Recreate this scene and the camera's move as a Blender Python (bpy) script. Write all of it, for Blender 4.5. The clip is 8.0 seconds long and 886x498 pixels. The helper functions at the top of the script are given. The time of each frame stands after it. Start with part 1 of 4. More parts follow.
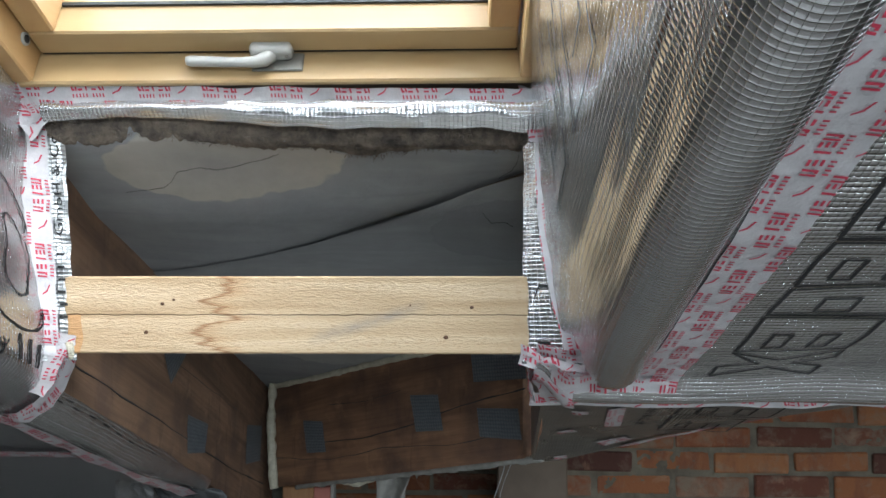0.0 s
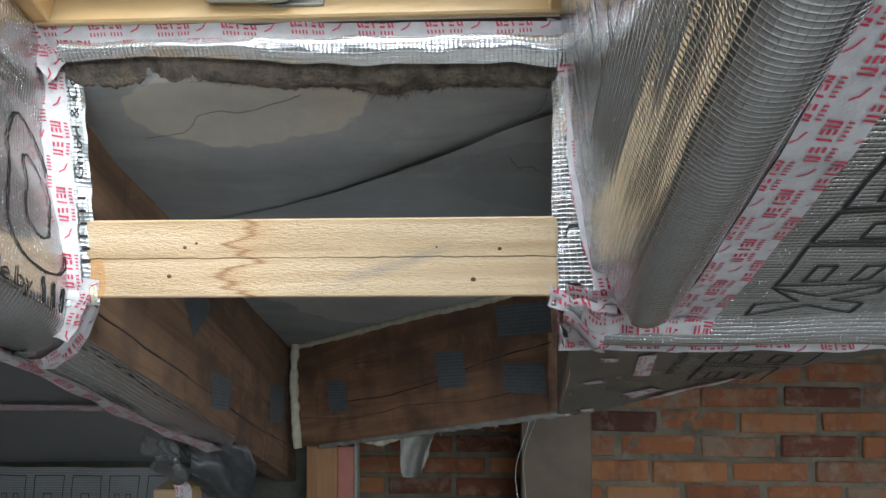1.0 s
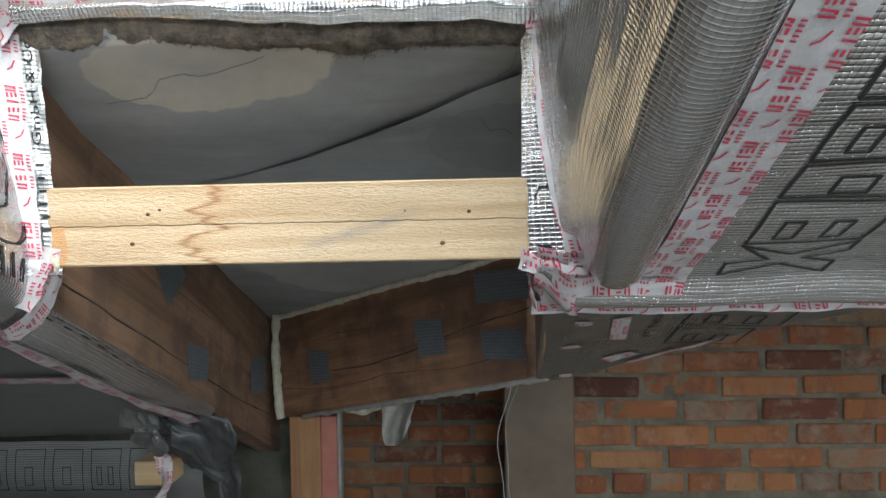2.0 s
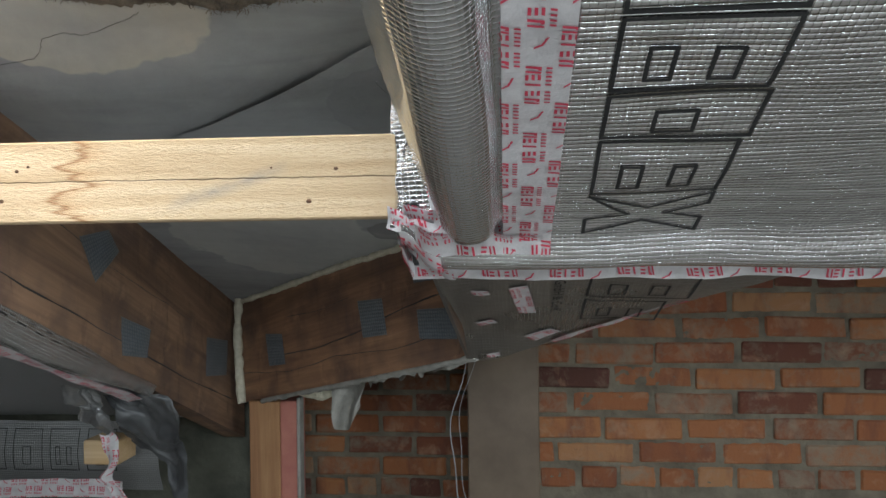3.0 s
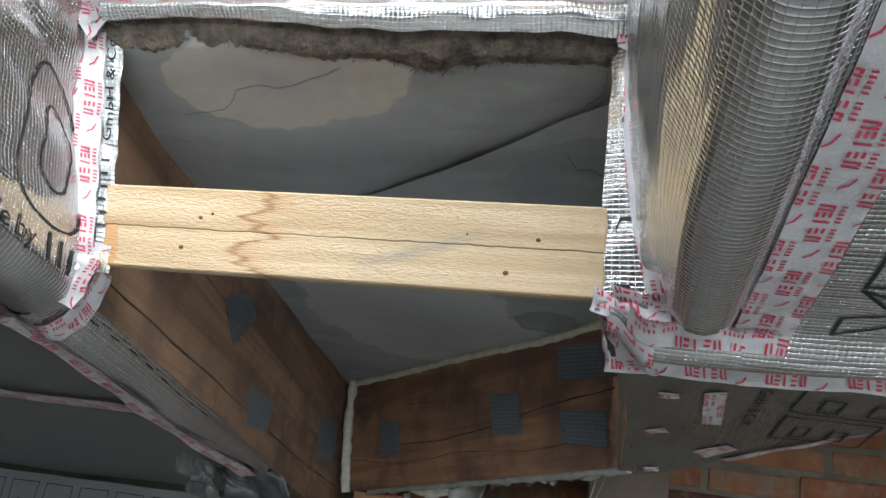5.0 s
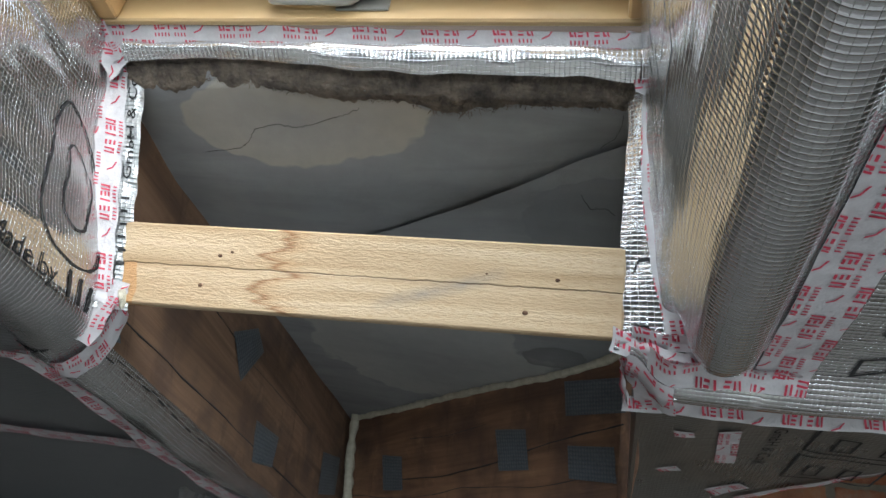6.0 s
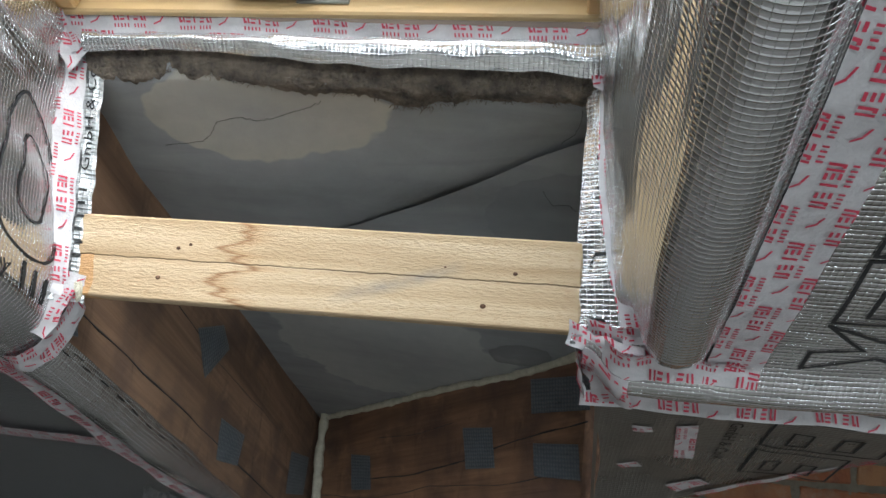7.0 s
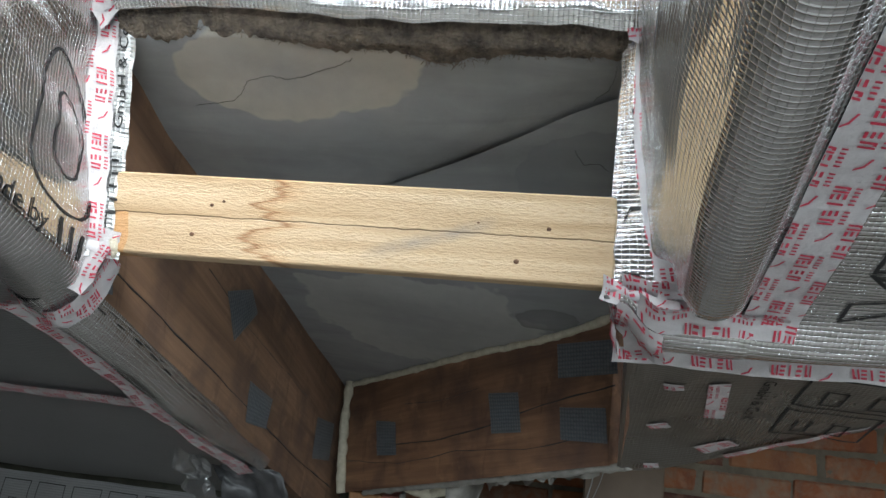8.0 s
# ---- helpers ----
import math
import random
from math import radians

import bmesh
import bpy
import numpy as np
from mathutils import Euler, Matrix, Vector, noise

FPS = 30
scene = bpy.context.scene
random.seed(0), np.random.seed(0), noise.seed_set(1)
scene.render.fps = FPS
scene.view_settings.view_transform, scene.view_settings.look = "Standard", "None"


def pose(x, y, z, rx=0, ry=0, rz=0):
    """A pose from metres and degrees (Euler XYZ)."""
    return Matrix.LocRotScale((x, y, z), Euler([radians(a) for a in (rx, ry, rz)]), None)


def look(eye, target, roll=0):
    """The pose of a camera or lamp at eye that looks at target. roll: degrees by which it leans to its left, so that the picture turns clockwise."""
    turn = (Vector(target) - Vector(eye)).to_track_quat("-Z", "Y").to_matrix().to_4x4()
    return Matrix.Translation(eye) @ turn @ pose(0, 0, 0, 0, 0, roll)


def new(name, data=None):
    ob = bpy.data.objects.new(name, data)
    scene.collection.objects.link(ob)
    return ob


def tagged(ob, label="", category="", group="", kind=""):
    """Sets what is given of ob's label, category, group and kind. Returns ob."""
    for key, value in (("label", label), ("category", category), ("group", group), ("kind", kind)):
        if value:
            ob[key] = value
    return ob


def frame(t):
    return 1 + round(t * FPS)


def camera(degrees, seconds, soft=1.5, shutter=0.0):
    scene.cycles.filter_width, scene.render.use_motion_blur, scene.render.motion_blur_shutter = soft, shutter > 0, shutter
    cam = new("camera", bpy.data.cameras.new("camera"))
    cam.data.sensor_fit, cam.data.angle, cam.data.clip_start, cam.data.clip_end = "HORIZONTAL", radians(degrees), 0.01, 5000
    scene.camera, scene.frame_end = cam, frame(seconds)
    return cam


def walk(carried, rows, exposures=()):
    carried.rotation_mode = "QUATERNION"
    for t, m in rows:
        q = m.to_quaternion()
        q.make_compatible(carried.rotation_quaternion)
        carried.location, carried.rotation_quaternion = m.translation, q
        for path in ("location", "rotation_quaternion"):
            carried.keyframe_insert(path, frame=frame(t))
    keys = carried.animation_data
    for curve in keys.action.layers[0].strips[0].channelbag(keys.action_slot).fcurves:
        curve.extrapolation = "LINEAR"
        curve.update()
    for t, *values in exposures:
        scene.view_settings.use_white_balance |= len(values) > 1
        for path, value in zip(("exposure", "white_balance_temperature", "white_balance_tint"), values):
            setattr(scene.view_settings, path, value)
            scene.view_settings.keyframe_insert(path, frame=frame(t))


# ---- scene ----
cam = camera(59.5, 8.0)
METRES, EYE, TILT, LEAN, TURN = 0.88, 1.5, 3.5, 0.0, 1.7
ROWS = [
    (0.0, 0.0, 0.0, 0.0, -0.0, 0.0, 0.0),
    (0.5, -0.0179, 0.0081, -0.0292, 0.6, -0.05, -0.07),
    (1.0, -0.0153, 0.0302, -0.0562, 1.3, -1.87, 0.43),
    (2.5, 0.0964, 0.0645, -0.092, 0.28, -4.03, 1.39),
    (3.0, 0.2836, 0.0987, -0.1504, 3.36, -3.54, 0.87),
    (3.5, 0.3512, 0.1777, -0.233, 8.84, -0.7, -0.98),
    (4.0, 0.2789, 0.2213, -0.2827, 9.68, 0.39, -2.5),
    (4.5, 0.167, 0.2065, -0.2197, 9.59, 2.21, -3.83),
    (6.0, 0.0534, 0.1704, -0.1828, 8.39, 6.07, -4.44),
    (6.5, 0.0554, 0.1603, -0.1872, 7.8, 6.81, -4.65),
    (7.0, 0.0854, 0.1749, -0.1961, 6.87, 6.49, -4.64),
    (7.5, 0.0996, 0.183, -0.1989, 6.77, 5.84, -4.64),
    (8.0, 0.0654, 0.177, -0.2303, 8.18, 4.76, -4.8),
]
walk(cam, [(t, pose(0, 0, EYE, TILT, LEAN, TURN) @ pose(METRES * x, METRES * y, METRES * z, 90 + pitch, roll, yaw)) for t, x, y, z, yaw, pitch, roll in ROWS],
     [(0.0, 0.31, 6050, 10), (1.2, 0.38, 6200, 10), (2.5, 0.57, 6350, 10), (4.5, 0.60, 6250, 10), (6.0, 0.27, 6150, 10), (8.0, 0.44, 6300, 10)])
SKY, BACK, SIDE, SKYLIGHT = 0.12, 45.0, 14.5, 12.0

# ---- light ----
W = bpy.data.worlds.new("sky_world")
scene.world = W
W.use_nodes = True
wn = W.node_tree.nodes
sky = wn.new("ShaderNodeTexSky")
sky.sky_type, sky.sun_disc = "NISHITA", False
sky.sun_elevation, sky.sun_rotation = radians(48), radians(150)
sky.air_density, sky.dust_density, sky.ozone_density = 1.0, 3.0, 1.0
wn["Background"].inputs["Strength"].default_value = SKY
W.node_tree.links.new(sky.outputs[0], wn["Background"].inputs["Color"])
sun = new("sun", bpy.data.lights.new("sun", "SUN"))
sun.data.energy, sun.data.angle, sun.data.color = 1.0, radians(15), (1.0, 0.96, 0.9)
sun.matrix_world = look((3, -4, 6), (0, 0, 0))


def area(name, power, sx, sy, eye, target, color=(1, 1, 1)):
    """Daylight entering at a window's opening."""
    ob = new(name, bpy.data.lights.new(name, "AREA"))
    ob.data.shape, ob.data.size, ob.data.size_y = "RECTANGLE", sx, sy
    ob.data.energy, ob.data.color = power, color
    ob.matrix_world = look(eye, target)
    return ob


area("back_window_daylight", BACK, 1.5, 0.8, (0.7, -2.06, 2.12), (0.7, 0.0, 1.45), (0.87, 0.965, 1.0))
# No side window is known; this light is added to brighten the left rafter.
area("added_side_light", SIDE, 1.0, 1.0, (2.28, 0.3, 1.0), (0.0, 0.9, 1.2), (0.87, 0.965, 1.0))
area("skylight_daylight", SKYLIGHT, 0.6, 0.9, (-0.275, 0.73, 2.12), (-0.275, 0.50, 1.6), (0.86, 0.95, 1.0))


# ---- materials ----
class Nodes:
    """Short hand for building a node material."""

    def __init__(self, name, rough=0.6, metal=0.0):
        self.m = bpy.data.materials.new(name)
        self.m.use_nodes = True
        self.t = self.m.node_tree
        self.b = self.t.nodes["Principled BSDF"]
        self.b.inputs["Roughness"].default_value, self.b.inputs["Metallic"].default_value = rough, metal

    def node(self, kind, ins=(), **sets):
        n = self.t.nodes.new(kind)
        for k, v in sets.items():
            setattr(n, k, v)
        for k, v in dict(ins).items():
            self.put(n.inputs[k], v)
        return n

    def put(self, socket, v):
        if isinstance(v, bpy.types.NodeSocket):
            self.t.links.new(v, socket)
        else:
            socket.default_value = v

    def coord(self, which="Object", scale=(1, 1, 1)):
        c = self.node("ShaderNodeTexCoord")
        return self.node("ShaderNodeMapping", {"Vector": c.outputs[which], "Scale": scale}).outputs[0]

    def noise(self, vec, scale, detail=4.0, rough=0.55, dist=0.0):
        return self.node("ShaderNodeTexNoise", {"Vector": vec, "Scale": scale, "Detail": detail, "Roughness": rough, "Distortion": dist}).outputs["Fac"]

    def ramp(self, fac, *stops):
        r = self.node("ShaderNodeValToRGB", {"Fac": fac})
        e = r.color_ramp.elements
        while len(e) < len(stops):
            e.new(0.5)
        for el, (p, c) in zip(e, stops):
            el.position, el.color = p, (*c, 1) if len(c) == 3 else c
        return r.outputs["Color"]

    def mix(self, fac, a, b, blend="MIX"):
        n = self.node("ShaderNodeMix", data_type="RGBA", blend_type=blend)
        self.put(n.inputs[0], fac)
        for i, v in ((6, a), (7, b)):
            self.put(n.inputs[i], (*v, 1) if isinstance(v, tuple) and len(v) == 3 else v)
        return n.outputs[2]

    def math(self, op, a, b=0.0):
        n = self.node("ShaderNodeMath", operation=op)
        self.put(n.inputs[0], a)
        self.put(n.inputs[1], b)
        return n.outputs[0]

    def bump(self, height, strength=0.4, distance=0.002, normal=None):
        n = self.node("ShaderNodeBump", {"Height": height, "Strength": strength, "Distance": distance})
        if normal is not None:
            self.put(n.inputs["Normal"], normal)
        self.put(self.b.inputs["Normal"], n.outputs[0])
        return n.outputs[0]

    def color(self, c):
        self.put(self.b.inputs["Base Color"], (*c, 1) if isinstance(c, tuple) else c)
        return self

    def rough(self, r):
        self.put(self.b.inputs["Roughness"], r)
        return self


def grey(v):
    return (v, v, v)


def foil_material(name, tone, rough, metal=1.0, rib="X", drape=0.3, crush=0.10, dome=0.0006, cross=0.45):
    """Aluminised membrane with a square reinforcing mesh pressed through it; rib: the way along which its cells bulge most."""
    k = Nodes(name, rough, metal)
    uv = k.coord("UV")
    warp = k.noise(uv, 6.0, 2)
    sep = k.node("ShaderNodeSeparateXYZ", {"Vector": uv})
    lines, domes = [], []
    for axis, step_m in (("X", 0.0064), ("Y", 0.0070)):
        v = k.math("ADD", k.math("DIVIDE", sep.outputs[axis], step_m), k.math("MULTIPLY", warp, 0.5))
        d = k.math("MULTIPLY", k.math("ABSOLUTE", k.math("SUBTRACT", k.math("FRACT", v), 0.5)), 2.0)
        lines.append(k.math("POWER", d, 16.0))
        domes.append(k.math("MULTIPLY", k.math("POWER", d, 3.0), 1.0 if axis == rib else cross))
    thread = k.math("MAXIMUM", lines[0], lines[1])
    patchy = k.math("ADD", 0.25, k.math("MULTIPLY", k.noise(k.coord("UV", (1.0, 0.5, 1.0) if rib == "X" else (0.5, 1.0, 1.0)), 60.0, 3, 0.6), 1.5))
    sag = k.math("MULTIPLY", k.math("ADD", domes[0], domes[1]), patchy)
    crumple = k.noise(uv, 26.0, 3, 0.5, 0.5)
    cells = k.math("MULTIPLY", k.noise(uv, 120.0, 2), 0.30)
    dull = k.noise(uv, 4.0, 4, 0.6)
    c = k.mix(dull, tuple(c * 0.80 for c in tone), tone)
    k.color(k.mix(k.math("MULTIPLY", thread, 0.5), c, tuple(min(0.92, c * 1.2) for c in tone)))
    k.put(k.b.inputs["Metallic"], k.math("SUBTRACT", metal, k.math("MULTIPLY", thread, 0.15 * metal)))
    k.rough(k.math("ADD", k.math("MULTIPLY", dull, 0.10), k.math("ADD", k.math("MULTIPLY", thread, 0.10), rough - 0.05)))
    streak = k.noise(k.coord("UV", (5.0, 30.0, 1.0) if rib == "Y" else (30.0, 5.0, 1.0)), 1.0, 3, 0.5, 0.3)
    n0 = k.bump(streak, drape, 0.008)
    n1 = k.bump(k.math("ADD", crumple, cells), crush, 0.005, n0)
    n2 = k.bump(sag, 1.0, dome, n1)
    k.bump(thread, 0.7, 0.0003, n2)
    return k.m


def wood_material(name, light, dark, scale, axis, rough=0.55, saw=0.3, stain=None, turn=(0.0, 0.0, 0.0), mottle=0.6):
    k = Nodes(name, rough)
    turned = k.node("ShaderNodeMapping", {"Vector": k.node("ShaderNodeTexCoord").outputs["Object"], "Rotation": (turn[0], 0, turn[2])}).outputs[0]
    turned = k.node("ShaderNodeMapping", {"Vector": turned, "Rotation": (0, turn[1], 0)}).outputs[0]
    s = [scale * 9, scale * 9, scale * 9]
    s[axis] = scale * 0.55
    v = k.node("ShaderNodeMapping", {"Vector": turned, "Scale": tuple(s)}).outputs[0]
    grain = k.noise(v, 1.0, 6, 0.62, 0.7)
    fine = [scale * 60] * 3
    fine[axis] = scale * 2.5
    fibre = k.noise(k.node("ShaderNodeMapping", {"Vector": turned, "Scale": tuple(fine)}).outputs[0], 1.0, 3)
    c = k.mix(k.ramp(grain, (0.30, grey(0)), (0.70, grey(1))), dark, light)
    c = k.mix(k.math("MULTIPLY", fibre, 0.5), c, dark, "MIX")
    blot = k.noise(k.coord(), 7.0, 4)
    c = k.mix(k.ramp(blot, (0.45, grey(0)), (0.45 + 0.18 / mottle, grey(mottle))), c, stain or dark)
    if mottle > 0.6:        # drips and knots
        drip = k.noise(k.coord("Object", (22, 22, 5)), 1.0, 4, 0.6, 0.8)
        c = k.mix(k.ramp(drip, (0.58, grey(0)), (0.74, grey(0.6))), c, tuple(v * 0.45 for v in dark))
        pale = k.noise(k.coord("Object", (9, 9, 9)), 1.3, 5, 0.65)
        c = k.mix(k.ramp(pale, (0.58, grey(0)), (0.75, grey(0.4))), c, tuple(v * 1.3 for v in light))
    k.color(c)
    k.rough(k.math("ADD", k.math("MULTIPLY", fibre, 0.25), rough - 0.1))
    k.bump(k.math("ADD", fibre, k.math("MULTIPLY", grain, 0.6)), saw, 0.002)
    return k.m


def plain_material(name, a, b, scale=20.0, rough=0.6, metal=0.0, bump=0.2, distance=0.002):
    k = Nodes(name, rough, metal)
    n = k.noise(k.coord(), scale, 5, 0.6)
    k.color(k.mix(k.ramp(n, (0.3, grey(0)), (0.7, grey(1))), a, b))
    k.bump(k.noise(k.coord(), scale * 6, 4), bump, distance)
    return k.m


FOIL = foil_material("foil_membrane", (0.80, 0.80, 0.79), 0.12, 1.0, "Y", 0.60, 0.14, 0.0007, 0.55)
FOIL_ROLL = foil_material("foil_membrane_taut", (0.78, 0.79, 0.79), 0.06, 1.0, "X", 0.05, 0.05, 0.00025, 0.5)
# Wrap foil for the left rafter, tone lowered to offset the side light.
FOIL_LEFT = foil_material("foil_membrane_left_shaded", (0.66, 0.665, 0.66), 0.09, 1.0, "X", 0.08, 0.08, 0.00032, 0.3)
FOIL_EDGE = foil_material("foil_membrane_edge", (0.84, 0.845, 0.84), 0.22, 1.0, "X", 0.30, 0.25, 0.0004)
# Edge foil again, rougher and toned down where the side light hits it.
FOIL_JAMB = foil_material("foil_membrane_matt_shaded", (0.44, 0.445, 0.44), 0.30, 1.0, "X", 0.25, 0.25, 0.0004)
# Lining foil made duller; the dark that it mirrors is in its tone.
FOIL_LOW = foil_material("foil_membrane_dull_shaded", (0.34, 0.345, 0.345), 0.30, 0.75, "Y")
# Same foil for the apron, its lower light put into a brown tone.
FOIL_APRON = foil_material("foil_membrane_brown_shaded", (0.29, 0.275, 0.25), 0.28, 0.85, "Y", 0.2, 0.1, 0.0004)
TAPE = plain_material("printed_tape_white", (0.42, 0.405, 0.41), (0.54, 0.525, 0.53), 40, 0.32, 0, 0.35, 0.002)
RED = plain_material("tape_print_red", (0.42, 0.02, 0.05), (0.55, 0.05, 0.09), 90, 0.4)
BLACK = plain_material("foil_print_black", grey(0.004), grey(0.012), 60, 0.65)
PINE = wood_material("sawn_pine", (0.74, 0.55, 0.33), (0.50, 0.32, 0.15), 2.2, 0, 0.75, 0.5, (0.50, 0.40, 0.28))
OLD = wood_material("old_stained_timber", (0.36, 0.215, 0.13), (0.11, 0.062, 0.038), 2.0, 1, 0.65, 0.8, (0.10, 0.062, 0.046), (0.40, 0, 0), 0.85)
OLDV = wood_material("old_valley_timber", (0.40, 0.215, 0.115), (0.10, 0.05, 0.03), 2.0, 0, 0.65, 0.8, (0.085, 0.048, 0.036), (0, 0.232, 0.772), 0.85)
STUD = wood_material("stud_timber", (0.42, 0.24, 0.11), (0.2, 0.09, 0.04), 2.5, 2, 0.75, 0.5)
VARN = wood_material("varnished_window_pine", (0.48, 0.345, 0.175), (0.39, 0.26, 0.12), 1.3, 0, 0.35, 0.08)
VARNV = wood_material("varnished_window_stile", (0.52, 0.35, 0.16), (0.38, 0.21, 0.08), 1.3, 1, 0.35, 0.08)
PLASTIC = plain_material("handle_light_grey", (0.36, 0.36, 0.335), (0.42, 0.42, 0.39), 30, 0.35, 0, 0.05)
DARKPLATE = plain_material("striker_plate", (0.24, 0.235, 0.21), (0.30, 0.29, 0.26), 30, 0.35, 0.5, 0.05)


def cloth_material():
    """Grey cloth tape with a coarse dotted weave."""
    k = Nodes("grey_cloth_patch", 0.5)
    d = k.node("ShaderNodeTexVoronoi", {"Vector": k.coord("UV"), "Scale": 120.0, "Randomness": 0.15}).outputs["Distance"]
    dots = k.ramp(d, (0.15, grey(1)), (0.55, grey(0)))
    wear = k.noise(k.coord("UV"), 18, 4, 0.6)
    c = k.mix(wear, (0.050, 0.060, 0.070), (0.125, 0.140, 0.155))
    k.color(k.mix(k.math("MULTIPLY", dots, 0.4), c, (0.17, 0.19, 0.20)))
    k.bump(dots, 0.7, 0.002)
    return k.m


DUCT = cloth_material()
FOAM = plain_material("cream_foam", (0.52, 0.48, 0.36), (0.72, 0.68, 0.55), 60, 0.85, 0, 0.9, 0.006)
WOOL = plain_material("dirty_mineral_wool", (0.060, 0.050, 0.043), (0.27, 0.215, 0.165), 36, 0.95, 0, 1.0, 0.01)
RAG = plain_material("grey_felt_rag", (0.19, 0.182, 0.162), (0.31, 0.298, 0.27), 25, 0.9, 0, 0.6, 0.004)
MORTAR = plain_material("old_mortar", (0.095, 0.080, 0.058), (0.21, 0.180, 0.132), 10, 0.95, 0, 1.0, 0.006)
PLASTER = plain_material("dark_olive_plaster", (0.05, 0.052, 0.04), (0.13, 0.13, 0.10), 6, 0.9, 0, 0.8, 0.006)
WALLP = plain_material("room_plaster", (0.15, 0.142, 0.13), (0.25, 0.235, 0.215), 3, 0.9, 0, 0.3, 0.003)
# Two floor tones: lit near the window, shade under the eaves put in colour.
FLOORM = plain_material("floor_lit_tone", (0.27, 0.26, 0.245), (0.56, 0.54, 0.51), 3, 0.85, 0, 0.4, 0.003)
EAVES = wood_material("floor_shade_tone", (0.38, 0.355, 0.33), (0.19, 0.175, 0.16), 1.2, 0, 0.8, 0.5)
BOARD = plain_material("board_brown_grey", (0.095, 0.066, 0.044), (0.165, 0.120, 0.082), 5, 0.55, 0, 0.25, 0.002)
WIRE = plain_material("wire_white", grey(0.25), grey(0.36), 20, 0.5)
KNOT = plain_material("knot_brown", (0.035, 0.016, 0.007), (0.13, 0.06, 0.025), 200, 0.8)
RUBBER = plain_material("black_seal", grey(0.015), grey(0.03), 30, 0.6)
REDWOOD = plain_material("red_board_edge", (0.30, 0.10, 0.08), (0.40, 0.16, 0.12), 14, 0.8, 0, 0.5)


def deck_material():
    """Grey underlay with pale water stains that have darker rims."""
    k = Nodes("grey_underlay", 0.7)
    o = k.coord()
    sep = k.node("ShaderNodeSeparateXYZ", {"Vector": o})
    x, y = sep.outputs["X"], sep.outputs["Y"]
    big = k.noise(o, 3.5, 5, 0.55, 0.9)
    fine = k.noise(o, 30, 4)
    streak = k.noise(k.coord("Object", (5, 22, 5)), 1.0, 4, 0.55, 0.7)
    c = k.mix(big, (0.235, 0.243, 0.253), (0.40, 0.404, 0.40))
    c = k.mix(k.ramp(streak, (0.4, grey(0)), (0.7, grey(0.45))), c, (0.175, 0.18, 0.188))

    def blob(cx, cy, rx, ry, wobble):
        dx = k.math("DIVIDE", k.math("SUBTRACT", x, cx), rx)
        dy = k.math("DIVIDE", k.math("SUBTRACT", y, cy), ry)
        d = k.math("SQRT", k.math("ADD", k.math("MULTIPLY", dx, dx), k.math("MULTIPLY", dy, dy)))
        return k.math("ADD", d, k.math("MULTIPLY", k.math("SUBTRACT", k.noise(o, 7.0, 3), 0.5), wobble))

    for cx, cy, rx, ry, wobble, tone in ((-0.40, 1.205, 0.185, 0.085, 1.0, (0.50, 0.455, 0.38)), (-0.30, 1.97, 0.31, 0.24, 0.9, (0.47, 0.47, 0.445)),
                                         (0.06, 1.40, 0.12, 0.10, 1.2, (0.235, 0.241, 0.252)), (-0.02, 1.84, 0.08, 0.05, 1.6, (0.17, 0.17, 0.17))):
        d = blob(cx, cy, rx, ry, wobble)
        c = k.mix(k.ramp(d, (0.10, grey(0.3)), (0.85, grey(0.7)), (0.96, grey(0.85)), (1.0, grey(0))), c, tone)
    c = k.mix(k.math("MULTIPLY", fine, 0.35), c, (0.16, 0.162, 0.162))
    k.color(c)
    k.bump(k.math("ADD", k.math("MULTIPLY", big, 2.0), fine), 0.35, 0.004)
    return k.m


DECK = deck_material()


